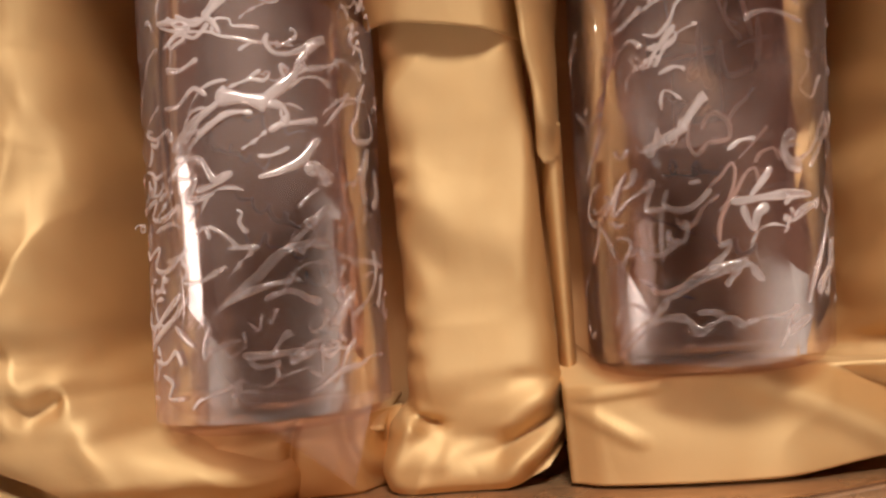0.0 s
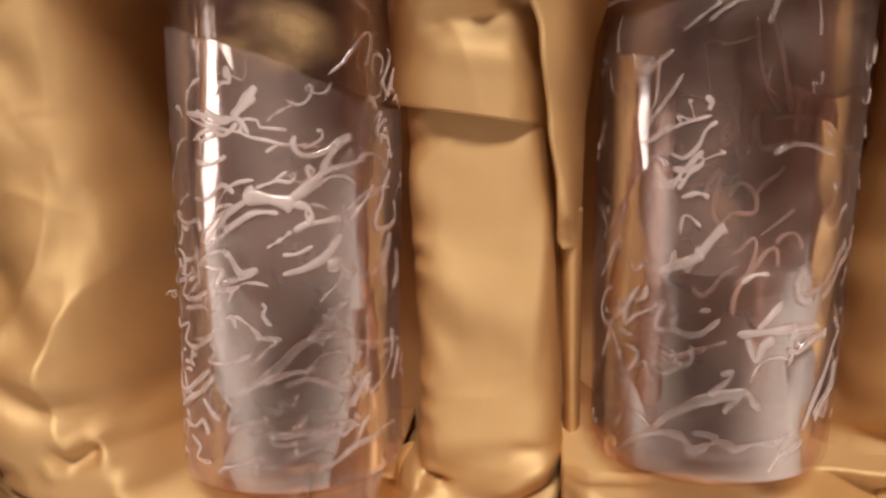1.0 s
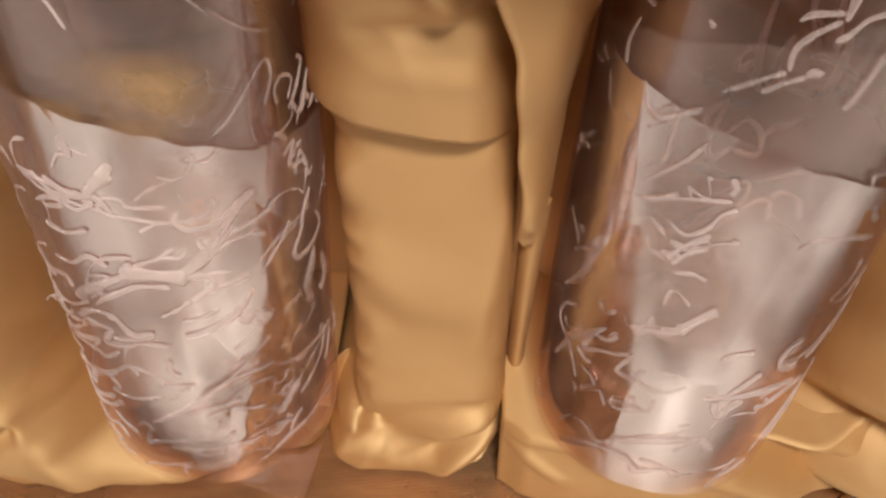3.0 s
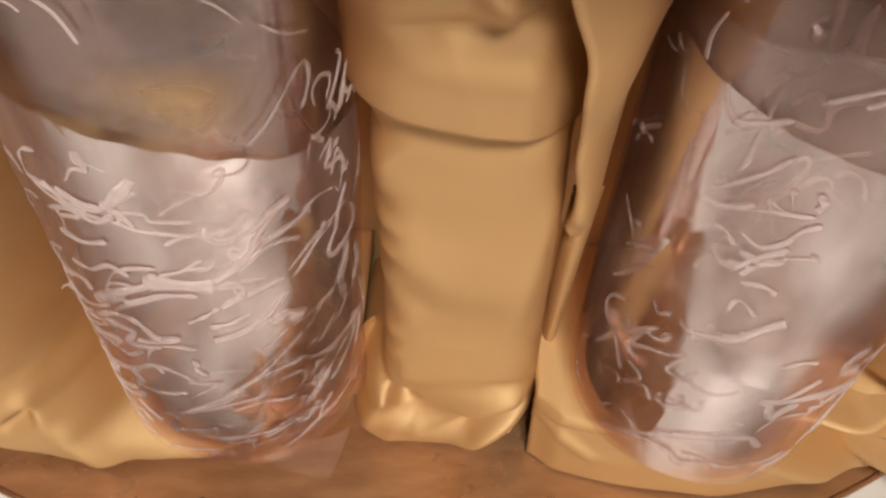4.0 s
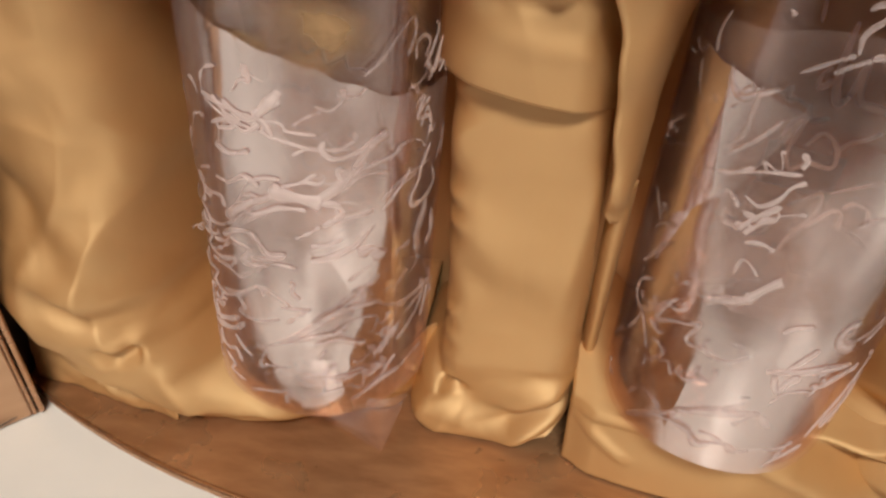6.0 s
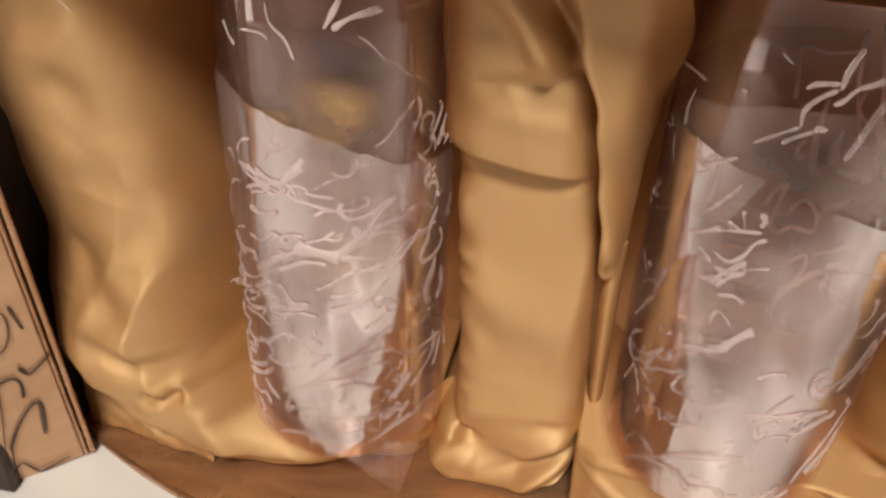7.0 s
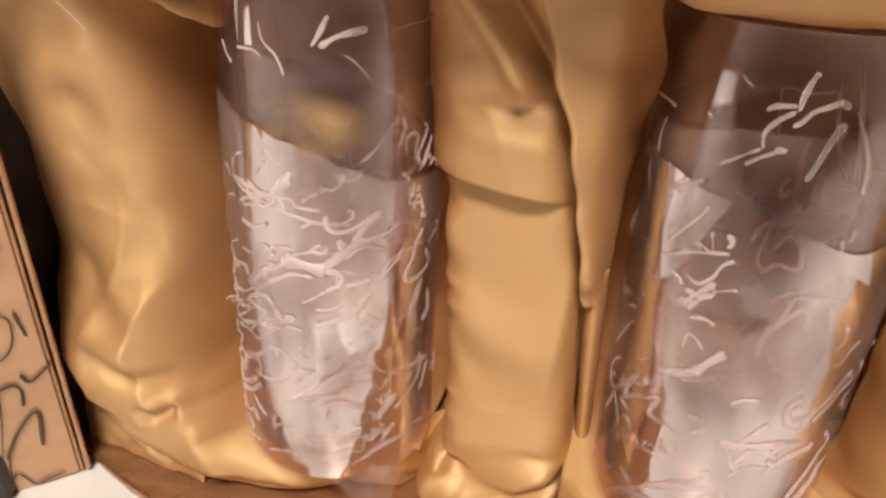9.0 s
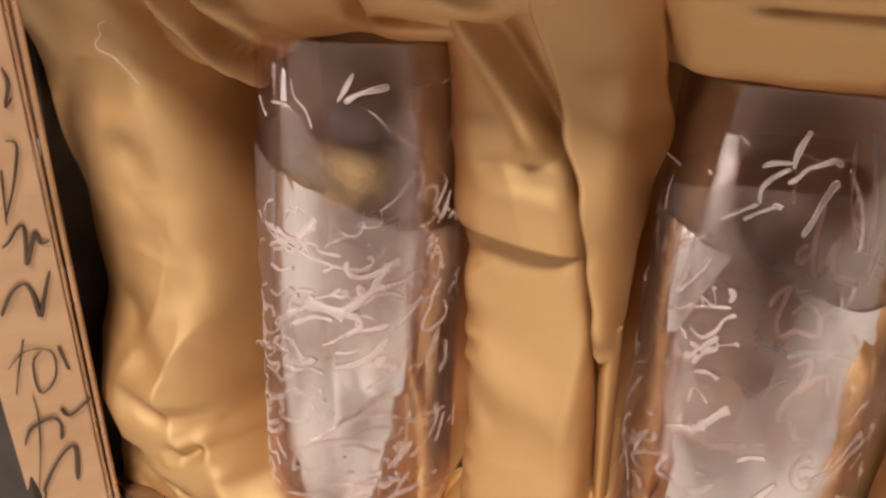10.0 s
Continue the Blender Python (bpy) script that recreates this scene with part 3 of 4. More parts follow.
side = lid_box("side_wall", (0.003, -0.004, 0.001, 0.0305, -0.001, 0.226), COPPER, "copper card side with dark script")
lid_box("rim", (-0.0012, -0.0045, 0.001, 0.0008, -0.0005, 0.226), RIM, "shiny copper rim")
lid_box("rim", (0.0014, -0.0042, 0.001, 0.0028, -0.0008, 0.226), RIM, "shiny copper rim")
bm = bmesh.new()
box(bm, -0.330, 0.213, 0.001, -0.1555, 0.217, 0.226, 0.0006)
part("front_panel", bm, DARK, lid, "dark brown card panel")


# ---- strokes of paint ----
def stroke_points(kind, x0, y0, x1, y1, amp, n=26):
    """A brush stroke in a plane from one end to the other: dash, arc, or a running wave or loop about amp high."""
    rng = random.Random(round(x0 * 9173 + y0 * 7919 + amp * 31337, 6))
    pts = []
    dx, dy = x1 - x0, y1 - y0
    length = math.hypot(dx, dy) or 1.0
    ex, ey = dx / length, dy / length
    turns = min(rng.uniform(2.2, 3.6), max(0.8, length / max(amp * rng.uniform(1.2, 2.0), 1e-9)))
    p1, p2, k = rng.uniform(0, 6.283), rng.uniform(0, 6.283), rng.uniform(1.5, 2.3)
    curl = rng.uniform(0.30, 0.48) if kind == "loop" else rng.uniform(0.08, 0.24)
    slant, hook = rng.uniform(0.2, 0.6), rng.uniform(-0.10, 0.12)
    for i in range(n):
        s = i / (n - 1)
        along, off = s * length, 0.0
        if kind in ("wave", "loop"):
            swell = 0.75 + 0.45 * math.sin(s * 4.1 + p2)
            w = s * 6.283 * turns + p1
            off = amp * 0.5 * (math.sin(w) * swell + 0.35 * math.sin(k * w + p2))
            along += length / turns * curl * math.cos(w + 0.4) + slant * off
        elif kind == "arc":
            off = amp * (1 - (2 * s - 1) ** 2)
        else:
            off = length * (0.035 * math.sin(4 * s + p1) + hook * max(0.0, s - 0.75) * 4 * (s - 0.75))
        pts.append((x0 + ex * along - ey * off, y0 + ey * along + ex * off))
    return pts


def stroke_radii(n, width, seed):
    rng = random.Random(seed)
    a, b, c, d = rng.uniform(0, 6), rng.uniform(2, 5), rng.uniform(0.25, 0.5), rng.uniform(0, 0.7)
    out = []
    for i in range(n):
        s = i / (n - 1)
        r = 0.85 + c * math.sin(a + b * s * 3) * 1.25 + d * math.exp(-((s - 0.96) / 0.06) ** 2)
        out.append(width * max(0.22, r) * (0.35 + 0.65 * min(1, 9 * s, 12 * (1 - s))))
    return out


def curve_through(pts, per=8):
    """A smooth brush line through a few points of a plane."""
    out = []
    k = len(pts) - 1
    for i in range(k):
        p0, p1, p2, p3 = (pts[min(max(j, 0), k)] for j in (i - 1, i, i + 1, i + 2))
        for n in range(per):
            t = n / per
            out.append(tuple(0.5 * (2 * b + (c - a) * t + (2 * a - 5 * b + 4 * c - d) * t * t + (3 * b - a - 3 * c + d) * t ** 3) for a, b, c, d in zip(p0, p1, p2, p3)))
    return out + [pts[-1]]


def brush_radii(n, width, seed):
    """Rounded ends, a swelling on the way and a blob where the brush lifts."""
    rng = random.Random(seed)
    a, b, c, blob = rng.uniform(0, 6), rng.uniform(1.5, 3.5), rng.uniform(0.12, 0.30), rng.uniform(0.0, 0.35)
    out = []
    for i in range(n):
        s = i / (n - 1)
        r = 0.95 + c * math.sin(a + b * s * 3) + blob * math.exp(-((s - 0.93) / 0.08) ** 2)
        out.append(width * r * (0.35 + 0.65 * math.sqrt(min(1, 7 * s, 9 * (1 - s)))))
    return out


# script on the lid
def lid_stroke(w, *pts):
    line = curve_through([(x * 0.001, z * 0.001) for x, z in pts])
    world_pts = [LID @ Vector((x, -0.0001, z)) for x, z in line]
    normal = (LID.to_3x3() @ Vector((0, 1, 0))).normalized()
    tube("script_stroke", world_pts, brush_radii(len(line), w * 0.00056, round(pts[0][0] * 31 + pts[0][1])), INK, side, "", 6, [normal] * len(line))


# ---- glasses ----
def tumbler(name_label, foot, slope, r0, r1, height, sleeve_top, film, inner_top=()):
    lean = Matrix(((1, 0, slope[0], foot[0]), (0, 1, slope[1], foot[1]), (0, 0, 1, foot[2]), (0, 0, 0, 1)))
    thing = tagged(new("drinking_glass"), name_label, "glass", "glasses in the gift box")
    wall = 0.0022

    def radius(z):
        return mixed(r0, r1, z / height)
    prof = [(0.0, 0.0012), (r0 * 0.70, 0.0), (r0 - 0.0055, 0.0), (r0 - 0.0022, 0.0012), (r0 - 0.0006, 0.0040), (radius(0.009), 0.009)]
    prof += [(radius(height * k / 8), height * k / 8) for k in range(1, 8)]
    prof += [(r1, height - 0.0008), (r1 - wall * 0.3, height), (r1 - wall * 0.7, height), (r1 - wall, height - 0.0008)]
    prof += [(radius(height * k / 8) - wall, height * k / 8) for k in range(7, 0, -1)]
    prof += [(r0 - wall - 0.0006, 0.0085), (r0 - wall - 0.003, 0.0056), (0.0, 0.0044)]
    body = lathe("body", prof, 72, GLASS, thing, "clear glass body")
    body.data.transform(lean)

    def sleeve_fn(u, v):
        a = 2 * math.pi * u + math.pi
        top = track(sleeve_top, math.sin(a))
        z = mixed(0.004, top, v)
        r = radius(z) + 0.0010 + 0.0003 * math.sin(5 * a + z * 60)
        p = lean @ Vector((r * math.sin(a), -r * math.cos(a), z))
        return p.x, p.y, p.z
    sheet("sleeve", sleeve_fn, 97, 24, film, thing, "clear plastic film sleeve")
    if inner_top:
        def inner_fn(u, v):
            a = 2 * math.pi * u + math.pi
            z = mixed(0.060, track(inner_top, math.sin(a)), v)
            r = radius(z) + 0.0004
            p = lean @ Vector((r * math.sin(a), -r * math.cos(a), z))
            return p.x, p.y, p.z
        sheet("inner_sleeve", inner_fn, 97, 12, FILM_LOOSE, thing, "thin inner layer of clear film")

    def on_glass(angle, z):
        r = radius(z) + 0.0011
        p = lean @ Vector((r * math.sin(angle), -r * math.cos(angle), z))
        return p, Vector((math.sin(angle), -math.cos(angle), 0))
    return thing, on_glass


glass_a, on_a = tumbler("clear glass tumbler with raised white scrolling strokes", (-0.0400, 0.2630, 0.029), (0.034, -0.074), 0.0337, 0.0331, 0.170, [(-1, 0.139), (-0.76, 0.136), (-0.36, 0.131), (0, 0.1275), (0.25, 0.1245), (0.45, 0.1205), (0.78, 0.1145), (1, 0.113)], FILM_A)
glass_b, on_b = tumbler("leaning clear glass tumbler with raised white scrolling strokes", (0.0900, 0.2605, 0.0355), (0.060, 0.035), 0.0337, 0.0389, 0.1595, [(-1, 0.123), (-0.85, 0.120), (-0.5, 0.1165), (-0.2, 0.1145), (0, 0.111), (0.49, 0.1058), (0.83, 0.110), (1, 0.111)], FILM_B, [(-1, 0.127), (-0.85, 0.130), (-0.37, 0.135), (0.3, 0.136), (1, 0.133)])


# loose corner of the film hanging below the first glass
def film_fn(u, v):
    top = Vector((mixed(-0.040, -0.0065, u), mixed(0.2300, 0.2400, u) - 0.002 * math.sin(3.14 * u), 0.0350))
    p = top.lerp(Vector((-0.0135, 0.2350, 0.0128)), v ** 0.9)
    return p.x, p.y - 0.0015 * math.sin(9 * u) * (1 - v), p.z + 0.003 * u * (1 - v)


sheet("film_corner", film_fn, 20, 16, FILM_LOOSE, glass_a, "loose pointed corner of clear film")


def paint_on(thing, on, kind, a0, z0, a1, z1, amp, w, material=PAINT):
    pts = stroke_points(kind, a0 * 0.036, z0, a1 * 0.036, z1, amp, 54)
    placed = [on(x / 0.036, z) for x, z in pts]
    tube("painted_stroke", [p for p, n in placed], stroke_radii(54, w, a0 * 77 + z0 * 991), material, thing, "", 7, [n for p, n in placed])


def gel(thing, on, w, pts, material=PAINT):
    """A raised line of gel; the points are degrees round the glass and millimetres above its foot, w half its width."""
    placed = [on(math.radians(a), z * 0.001) for a, z in curve_through(pts)]
    if pts[0][0] > 110:
        placed = [(p - n * 0.0037, n) for p, n in placed]
    w *= 0.62 if pts[0][1] > 128 else 1.0
    tube("painted_stroke", [p for p, n in placed], brush_radii(len(placed), w * 0.00122, round(pts[0][0] * 17 + pts[0][1] * 7)), material, thing, "", 7, [n for p, n in placed])


def gel_a(w, *pts):
    gel(glass_a, on_a, w, pts)


def gel_b(w, *pts):
    gel(glass_b, on_b, w, pts, PAINT_FAR_LIT if pts[0][0] > 110 else PAINT)


# writing on the first glass
gel_a(1.22, (-9.0, 110.7), (-5.3, 113.3), (-1.2, 116.1), (1.9, 118.6))
gel_a(0.61, (-36.6, 112.5), (-24.7, 111.5), (-12.3, 110.5), (-6.3, 110.1), (-1.9, 106.2))
gel_a(0.43, (-34.5, 111.3), (-25.0, 109.0), (-12.6, 107.5), (-4.4, 106.8))
gel_a(0.43, (-5.5, 109.6), (-2.4, 110.2), (2.2, 109.7), (3.3, 108.1), (8.3, 107.7), (15.1, 107.2))
gel_a(0.43, (-4.8, 109.2), (-5.7, 107.1), (-1.9, 105.6), (5.6, 104.6), (13.0, 103.5), (22.8, 103.0), (29.9, 102.6))
gel_a(0.78, (18.5, 105.7), (17.4, 103.5), (20.2, 100.9), (25.7, 100.4), (33.1, 101.8), (38.6, 104.1), (45.2, 105.9))
gel_a(0.96, (29.7, 96.6), (34.4, 100.3), (40.1, 103.8), (45.2, 105.6))
gel_a(1.22, (13.4, 87.7), (22.3, 91.4), (28.9, 94.8), (32.9, 98.0))
gel_a(0.61, (32.9, 96.5), (42.8, 97.6), (50.8, 99.0))
gel_a(0.52, (26.1, 91.3), (32.8, 94.2), (41.2, 94.5), (47.3, 92.4))
gel_a(0.43, (5.5, 101.4), (10.5, 103.1), (15.9, 103.3))
gel_a(1.04, (-2.7, 92.5), (-1.3, 90.2), (-5.7, 87.9), (-14.3, 84.9), (-22.6, 80.9), (-29.2, 77.1))
gel_a(1.74, (-5.5, 89.8), (2.3, 89.4), (9.8, 88.5), (17.2, 87.3))
gel_a(0.61, (-21.3, 76.2), (-14.7, 80.2), (-7.3, 83.3), (0.7, 85.1), (9.6, 85.5))
gel_a(0.87, (15.9, 87.4), (22.1, 86.8), (25.1, 84.4), (23.2, 82.0))
gel_a(0.78, (16.8, 80.0), (21.9, 81.7), (29.7, 82.4), (39.4, 83.2))
gel_a(0.52, (25.5, 75.7), (17.8, 73.7), (11.5, 73.6))
gel_a(1.04, (11.3, 68.2), (21.5, 69.7), (30.7, 72.5), (36.3, 76.2), (39.5, 78.4))
gel_a(1.65, (31.9, 69.2), (37.5, 70.4), (41.0, 68.6), (44.9, 66.4))
gel_a(0.52, (37.4, 66.2), (46.5, 65.6), (53.4, 66.3), (60.6, 66.9))
gel_a(0.43, (27.6, 59.8), (33.1, 62.7), (38.0, 64.9))
gel_a(0.43, (42.3, 81.5), (50.4, 85.9), (58.8, 92.1))
gel_a(0.35, (45.5, 83.7), (54.0, 87.9), (63.0, 89.5))
gel_a(0.35, (41.5, 84.7), (54.1, 89.8), (72.4, 90.9))
gel_a(0.70, (72.6, 95.9), (66.8, 91.1), (64.3, 86.2), (59.7, 82.3), (61.8, 78.9), (72.1, 79.2), (79.4, 82.2), (75.7, 87.5))
gel_a(1.30, (72.1, 77.5), (69.0, 72.7), (65.2, 67.9), (67.1, 60.9))
gel_a(0.96, (79.1, 71.9), (80.7, 64.8), (74.9, 60.5))
gel_a(0.70, (-51.9, 84.2), (-41.5, 82.0), (-31.7, 83.1), (-30.0, 80.0))
gel_a(0.87, (-13.7, 74.0), (-11.0, 70.9), (-7.5, 68.5), (-0.9, 70.0))
gel_a(0.78, (-33.4, 69.4), (-25.0, 73.7), (-16.7, 74.7), (-13.8, 73.2))
gel_a(0.70, (-17.4, 66.0), (-9.8, 66.9), (-4.2, 68.1), (-0.1, 70.1))
gel_a(0.61, (-60.4, 63.5), (-44.5, 65.5), (-49.2, 61.0), (-37.0, 60.2), (-26.1, 63.3), (-30.5, 59.0))
gel_a(0.52, (1.1, 60.1), (3.2, 59.0), (2.0, 56.6), (5.5, 53.7))
gel_a(0.61, (-12.0, 56.5), (-6.5, 54.6), (-1.2, 51.8), (0.0, 50.2))
gel_a(0.52, (-4.0, 50.1), (2.7, 50.1), (10.4, 50.0))
gel_a(0.78, (21.9, 49.1), (28.6, 52.5), (35.7, 56.6), (43.2, 60.3))
gel_a(1.13, (-12.2, 33.1), (-2.0, 37.3), (8.8, 42.2), (16.7, 46.9), (24.5, 49.4), (34.0, 50.1), (42.9, 49.7))
gel_a(0.61, (42.9, 49.7), (46.0, 47.4), (54.8, 45.4), (68.3, 44.7), (83.0, 43.4))
gel_a(0.78, (-7.7, 35.2), (4.7, 38.3), (15.1, 40.0), (26.9, 40.7))
gel_a(0.78, (11.0, 36.0), (17.6, 37.4), (24.1, 37.6), (30.8, 35.4), (36.4, 34.3))
gel_a(0.87, (43.9, 30.0), (50.7, 33.4), (54.5, 35.5))
gel_a(0.87, (54.4, 29.8), (62.9, 33.4), (71.0, 37.6), (74.4, 42.5), (72.5, 48.1))
gel_a(0.78, (74.1, 31.6), (78.0, 35.6), (81.9, 41.4))
gel_a(0.78, (-66.3, 35.5), (-66.7, 31.7), (-52.6, 31.1), (-38.0, 35.6), (-28.5, 39.9))
gel_a(0.78, (-64.6, 24.0), (-41.5, 30.8), (-33.5, 33.5), (-24.9, 38.5))
gel_a(0.70, (-33.8, 30.9), (-27.9, 27.2), (-22.6, 25.1))
gel_a(0.70, (-20.4, 29.5), (-17.0, 31.8), (-14.0, 29.9), (-16.4, 26.4), (-17.7, 22.0), (-12.9, 24.1), (0.0, 26.1))
gel_a(0.70, (-21.8, 52.9), (-27.6, 49.2), (-24.2, 45.3), (-28.3, 42.5), (-17.7, 42.3), (-4.3, 45.6))
gel_a(0.61, (-58.5, 49.8), (-43.8, 52.6), (-48.4, 47.4), (-39.1, 45.8), (-27.6, 49.2), (-21.9, 51.2))
gel_a(0.87, (-0.2, 21.9), (9.1, 21.5), (19.5, 21.7), (27.5, 21.5))
gel_a(0.61, (2.4, 21.1), (7.6, 18.4), (16.8, 19.4))
gel_a(0.78, (14.3, 22.5), (18.4, 25.7), (21.8, 27.1))
gel_a(0.87, (20.7, 18.7), (27.5, 20.7), (33.1, 21.8))
gel_a(0.43, (33.1, 21.5), (42.1, 21.6), (48.6, 21.1))
gel_a(0.70, (28.5, 9.8), (35.7, 11.9), (45.1, 15.0), (58.0, 16.0))
gel_a(0.52, (45.1, 15.0), (48.6, 19.7), (54.2, 23.3))
gel_a(0.43, (58.0, 16.0), (65.0, 17.8), (77.5, 17.7))
gel_a(0.52, (-26.0, 8.2), (-20.3, 10.9), (-10.7, 12.7), (0.8, 15.4))
gel_a(0.61, (-3.7, 8.4), (-4.4, 11.9), (-0.7, 13.7))
gel_a(0.52, (-5.0, 11.2), (0.6, 12.3), (6.5, 11.9))
gel_a(0.43, (33.8, 121.6), (40.7, 124.7), (46.8, 128.9), (51.8, 132.1), (56.0, 133.4), (57.4, 130.1), (55.1, 126.3), (53.3, 124.2))
gel_a(0.43, (58.8, 122.6), (58.1, 126.4), (62.2, 128.1), (66.8, 126.1), (63.8, 122.1))
gel_a(0.43, (63.8, 119.7), (68.7, 123.0), (73.5, 128.0), (70.6, 130.1))
gel_a(0.43, (67.5, 115.2), (73.3, 120.1), (78.3, 125.1))
gel_a(0.43, (58.4, 109.5), (65.0, 111.9), (61.6, 106.4), (69.9, 104.8), (72.7, 101.6))
gel_a(0.52, (-47.2, 17.6), (-38.3, 15.4), (-41.7, 11.3), (-29.6, 11.3))
gel_a(0.61, (-55.6, 21.6), (-43.1, 20.9), (-34.7, 23.8), (-30.7, 19.9))
gel_a(0.56, (-33.2, 89.2), (-24.7, 89.2), (-16.2, 92.9), (-9.8, 90.6))
gel_a(0.74, (-29.1, 70.5), (-23.7, 69.7), (-17.4, 69.0), (-21.5, 63.6), (-8.4, 64.8))
gel_a(0.56, (-46.9, 56.9), (-32.1, 58.4), (-25.0, 57.1), (-17.1, 61.3))
gel_a(0.56, (-38.1, 48.2), (-26.4, 50.2), (-14.9, 56.2), (-11.7, 52.9))
gel_a(0.56, (-32.2, 105.0), (-22.6, 107.8), (-13.9, 106.1), (-7.1, 109.2))
gel_a(0.65, (-31.3, 99.5), (-22.7, 98.4), (-13.2, 100.6))
gel_a(0.56, (-22.1, 81.7), (-11.1, 81.8), (-1.1, 85.5), (10.3, 84.9))
gel_a(0.56, (-44.5, 71.3), (-33.7, 72.9), (-22.9, 77.8))
gel_a(1.00, (13.7, 154.1), (17.1, 157.4), (21.0, 162.1))
gel_a(1.20, (17.1, 153.9), (24.9, 156.7), (37.9, 158.5))
gel_a(0.40, (27.5, 152.0), (32.8, 149.7), (38.9, 145.2))
gel_a(0.60, (65.7, 158.4), (80.7, 160.8), (77.5, 152.7), (76.2, 144.3), (70.9, 140.2))
gel_a(0.50, (-10.1, 159.2), (-8.7, 154.5), (-2.5, 150.9), (0.9, 145.8))
gel_a(0.70, (-35.6, 152.6), (-32.9, 149.2), (-29.1, 147.1))
gel_a(0.50, (-24.5, 151.7), (-14.1, 151.7), (-10.6, 150.4))
gel_a(0.60, (46.3, 157.5), (53.7, 158.2), (60.3, 158.6))
gel_a(0.50, (42.5, 144.6), (50.1, 140.7), (58.3, 138.8))
gel_a(0.70, (-23.9, 113.1), (-17.3, 110.4), (-11.5, 109.7), (-2.6, 113.7), (1.6, 115.9))
gel_a(0.60, (-29.1, 113.2), (-23.2, 109.8), (-15.4, 108.8))

# writing on the second glass; past 90 degrees it stands on the far side
gel_b(0.43, (-32.0, 124.4), (-25.8, 127.5), (-21.8, 129.4), (-18.3, 130.9))
gel_b(0.96, (153.8, 137.5), (150.9, 124.2), (145.4, 112.7), (137.3, 104.9))
gel_b(1.13, (147.6, 140.8), (142.3, 131.1), (136.6, 119.6), (130.8, 104.7))
gel_b(0.70, (164.1, 101.4), (167.7, 98.4), (166.2, 94.9), (161.5, 97.9))
gel_b(0.96, (160.7, 115.1), (161.0, 105.6), (159.1, 95.9), (155.7, 91.1), (151.6, 95.8), (150.0, 105.3))
gel_b(0.96, (149.3, 106.8), (149.0, 99.6), (146.0, 93.8), (139.1, 93.4), (129.8, 94.5), (127.0, 100.0), (127.0, 110.9))
gel_b(0.52, (139.8, 102.7), (134.2, 103.5), (121.9, 102.9), (116.8, 102.1))
gel_b(0.70, (25.5, 101.5), (27.6, 98.6), (31.2, 96.4))
gel_b(0.61, (181.3, 129.2), (175.8, 130.0), (167.5, 128.8), (153.0, 130.9))
gel_b(0.70, (180.7, 128.8), (178.3, 121.4), (176.5, 113.6))
gel_b(0.70, (-21.8, 107.3), (-19.5, 105.7), (-20.4, 103.6))
gel_b(0.52, (-61.7, 107.3), (-57.6, 104.0), (-53.9, 101.6), (-49.0, 99.1), (-44.9, 101.3), (-36.4, 107.8), (-31.1, 113.4))
gel_b(0.52, (-41.1, 119.1), (-41.9, 114.0), (-42.6, 106.5), (-47.8, 102.9))
gel_b(0.43, (-72.1, 117.4), (-68.7, 110.8), (-61.8, 108.9), (-60.2, 113.5), (-53.0, 110.0))
gel_b(0.52, (-35.1, 92.8), (-29.1, 91.3), (-23.8, 94.2), (-20.9, 98.5), (-16.9, 100.6))
gel_b(0.70, (-30.7, 83.0), (-27.5, 86.1), (-25.4, 88.3), (-21.1, 89.4))
gel_b(0.70, (175.0, 77.6), (172.6, 82.5), (167.2, 85.4), (168.1, 80.5), (169.6, 72.7), (165.3, 67.8), (158.6, 71.7))
gel_b(0.52, (-29.3, 80.8), (-22.6, 82.0), (-18.1, 80.9))
gel_b(0.70, (162.0, 76.6), (156.9, 81.4), (151.1, 80.5), (146.3, 76.7), (147.1, 71.9), (158.6, 71.7))
gel_b(0.61, (146.4, 77.7), (142.6, 81.5), (135.7, 84.4), (131.1, 87.7))
gel_b(0.35, (141.7, 64.4), (133.2, 68.5), (122.9, 73.5))
gel_b(1.22, (-21.0, 65.1), (-16.9, 69.0), (-12.9, 72.3), (-10.8, 73.2))
gel_b(1.22, (-37.4, 60.7), (-30.0, 62.5), (-23.2, 64.3), (-18.8, 65.9))
gel_b(0.78, (179.4, 47.0), (174.5, 43.1), (167.2, 45.1), (163.3, 49.2), (153.5, 53.4))
gel_b(0.61, (159.7, 56.1), (152.8, 59.2), (146.0, 63.3), (144.0, 59.5), (147.4, 51.7), (153.8, 43.6), (154.4, 36.7))
gel_b(0.61, (154.2, 47.5), (145.9, 51.8), (137.9, 58.9), (131.9, 60.1), (130.0, 54.6))
gel_b(0.61, (132.2, 62.0), (127.9, 65.0), (119.6, 65.4), (115.1, 61.1))
gel_b(1.57, (27.4, 61.7), (22.7, 60.4), (21.0, 57.4), (24.0, 53.8), (30.3, 53.5))
gel_b(0.70, (29.9, 55.0), (38.1, 58.0), (45.0, 64.5), (50.4, 68.1))
gel_b(0.70, (35.7, 52.8), (42.6, 57.7), (50.1, 63.4))
gel_b(0.78, (34.2, 84.9), (37.5, 82.3))
gel_b(0.43, (36.5, 83.1), (35.9, 78.6), (30.1, 74.3), (36.0, 71.8), (39.8, 72.4), (43.0, 76.1), (47.3, 78.2))
gel_b(0.70, (-63.3, 54.7), (-70.7, 51.5), (-73.3, 46.1), (-67.0, 43.1), (-58.3, 47.0), (-51.4, 52.5), (-46.3, 56.2))
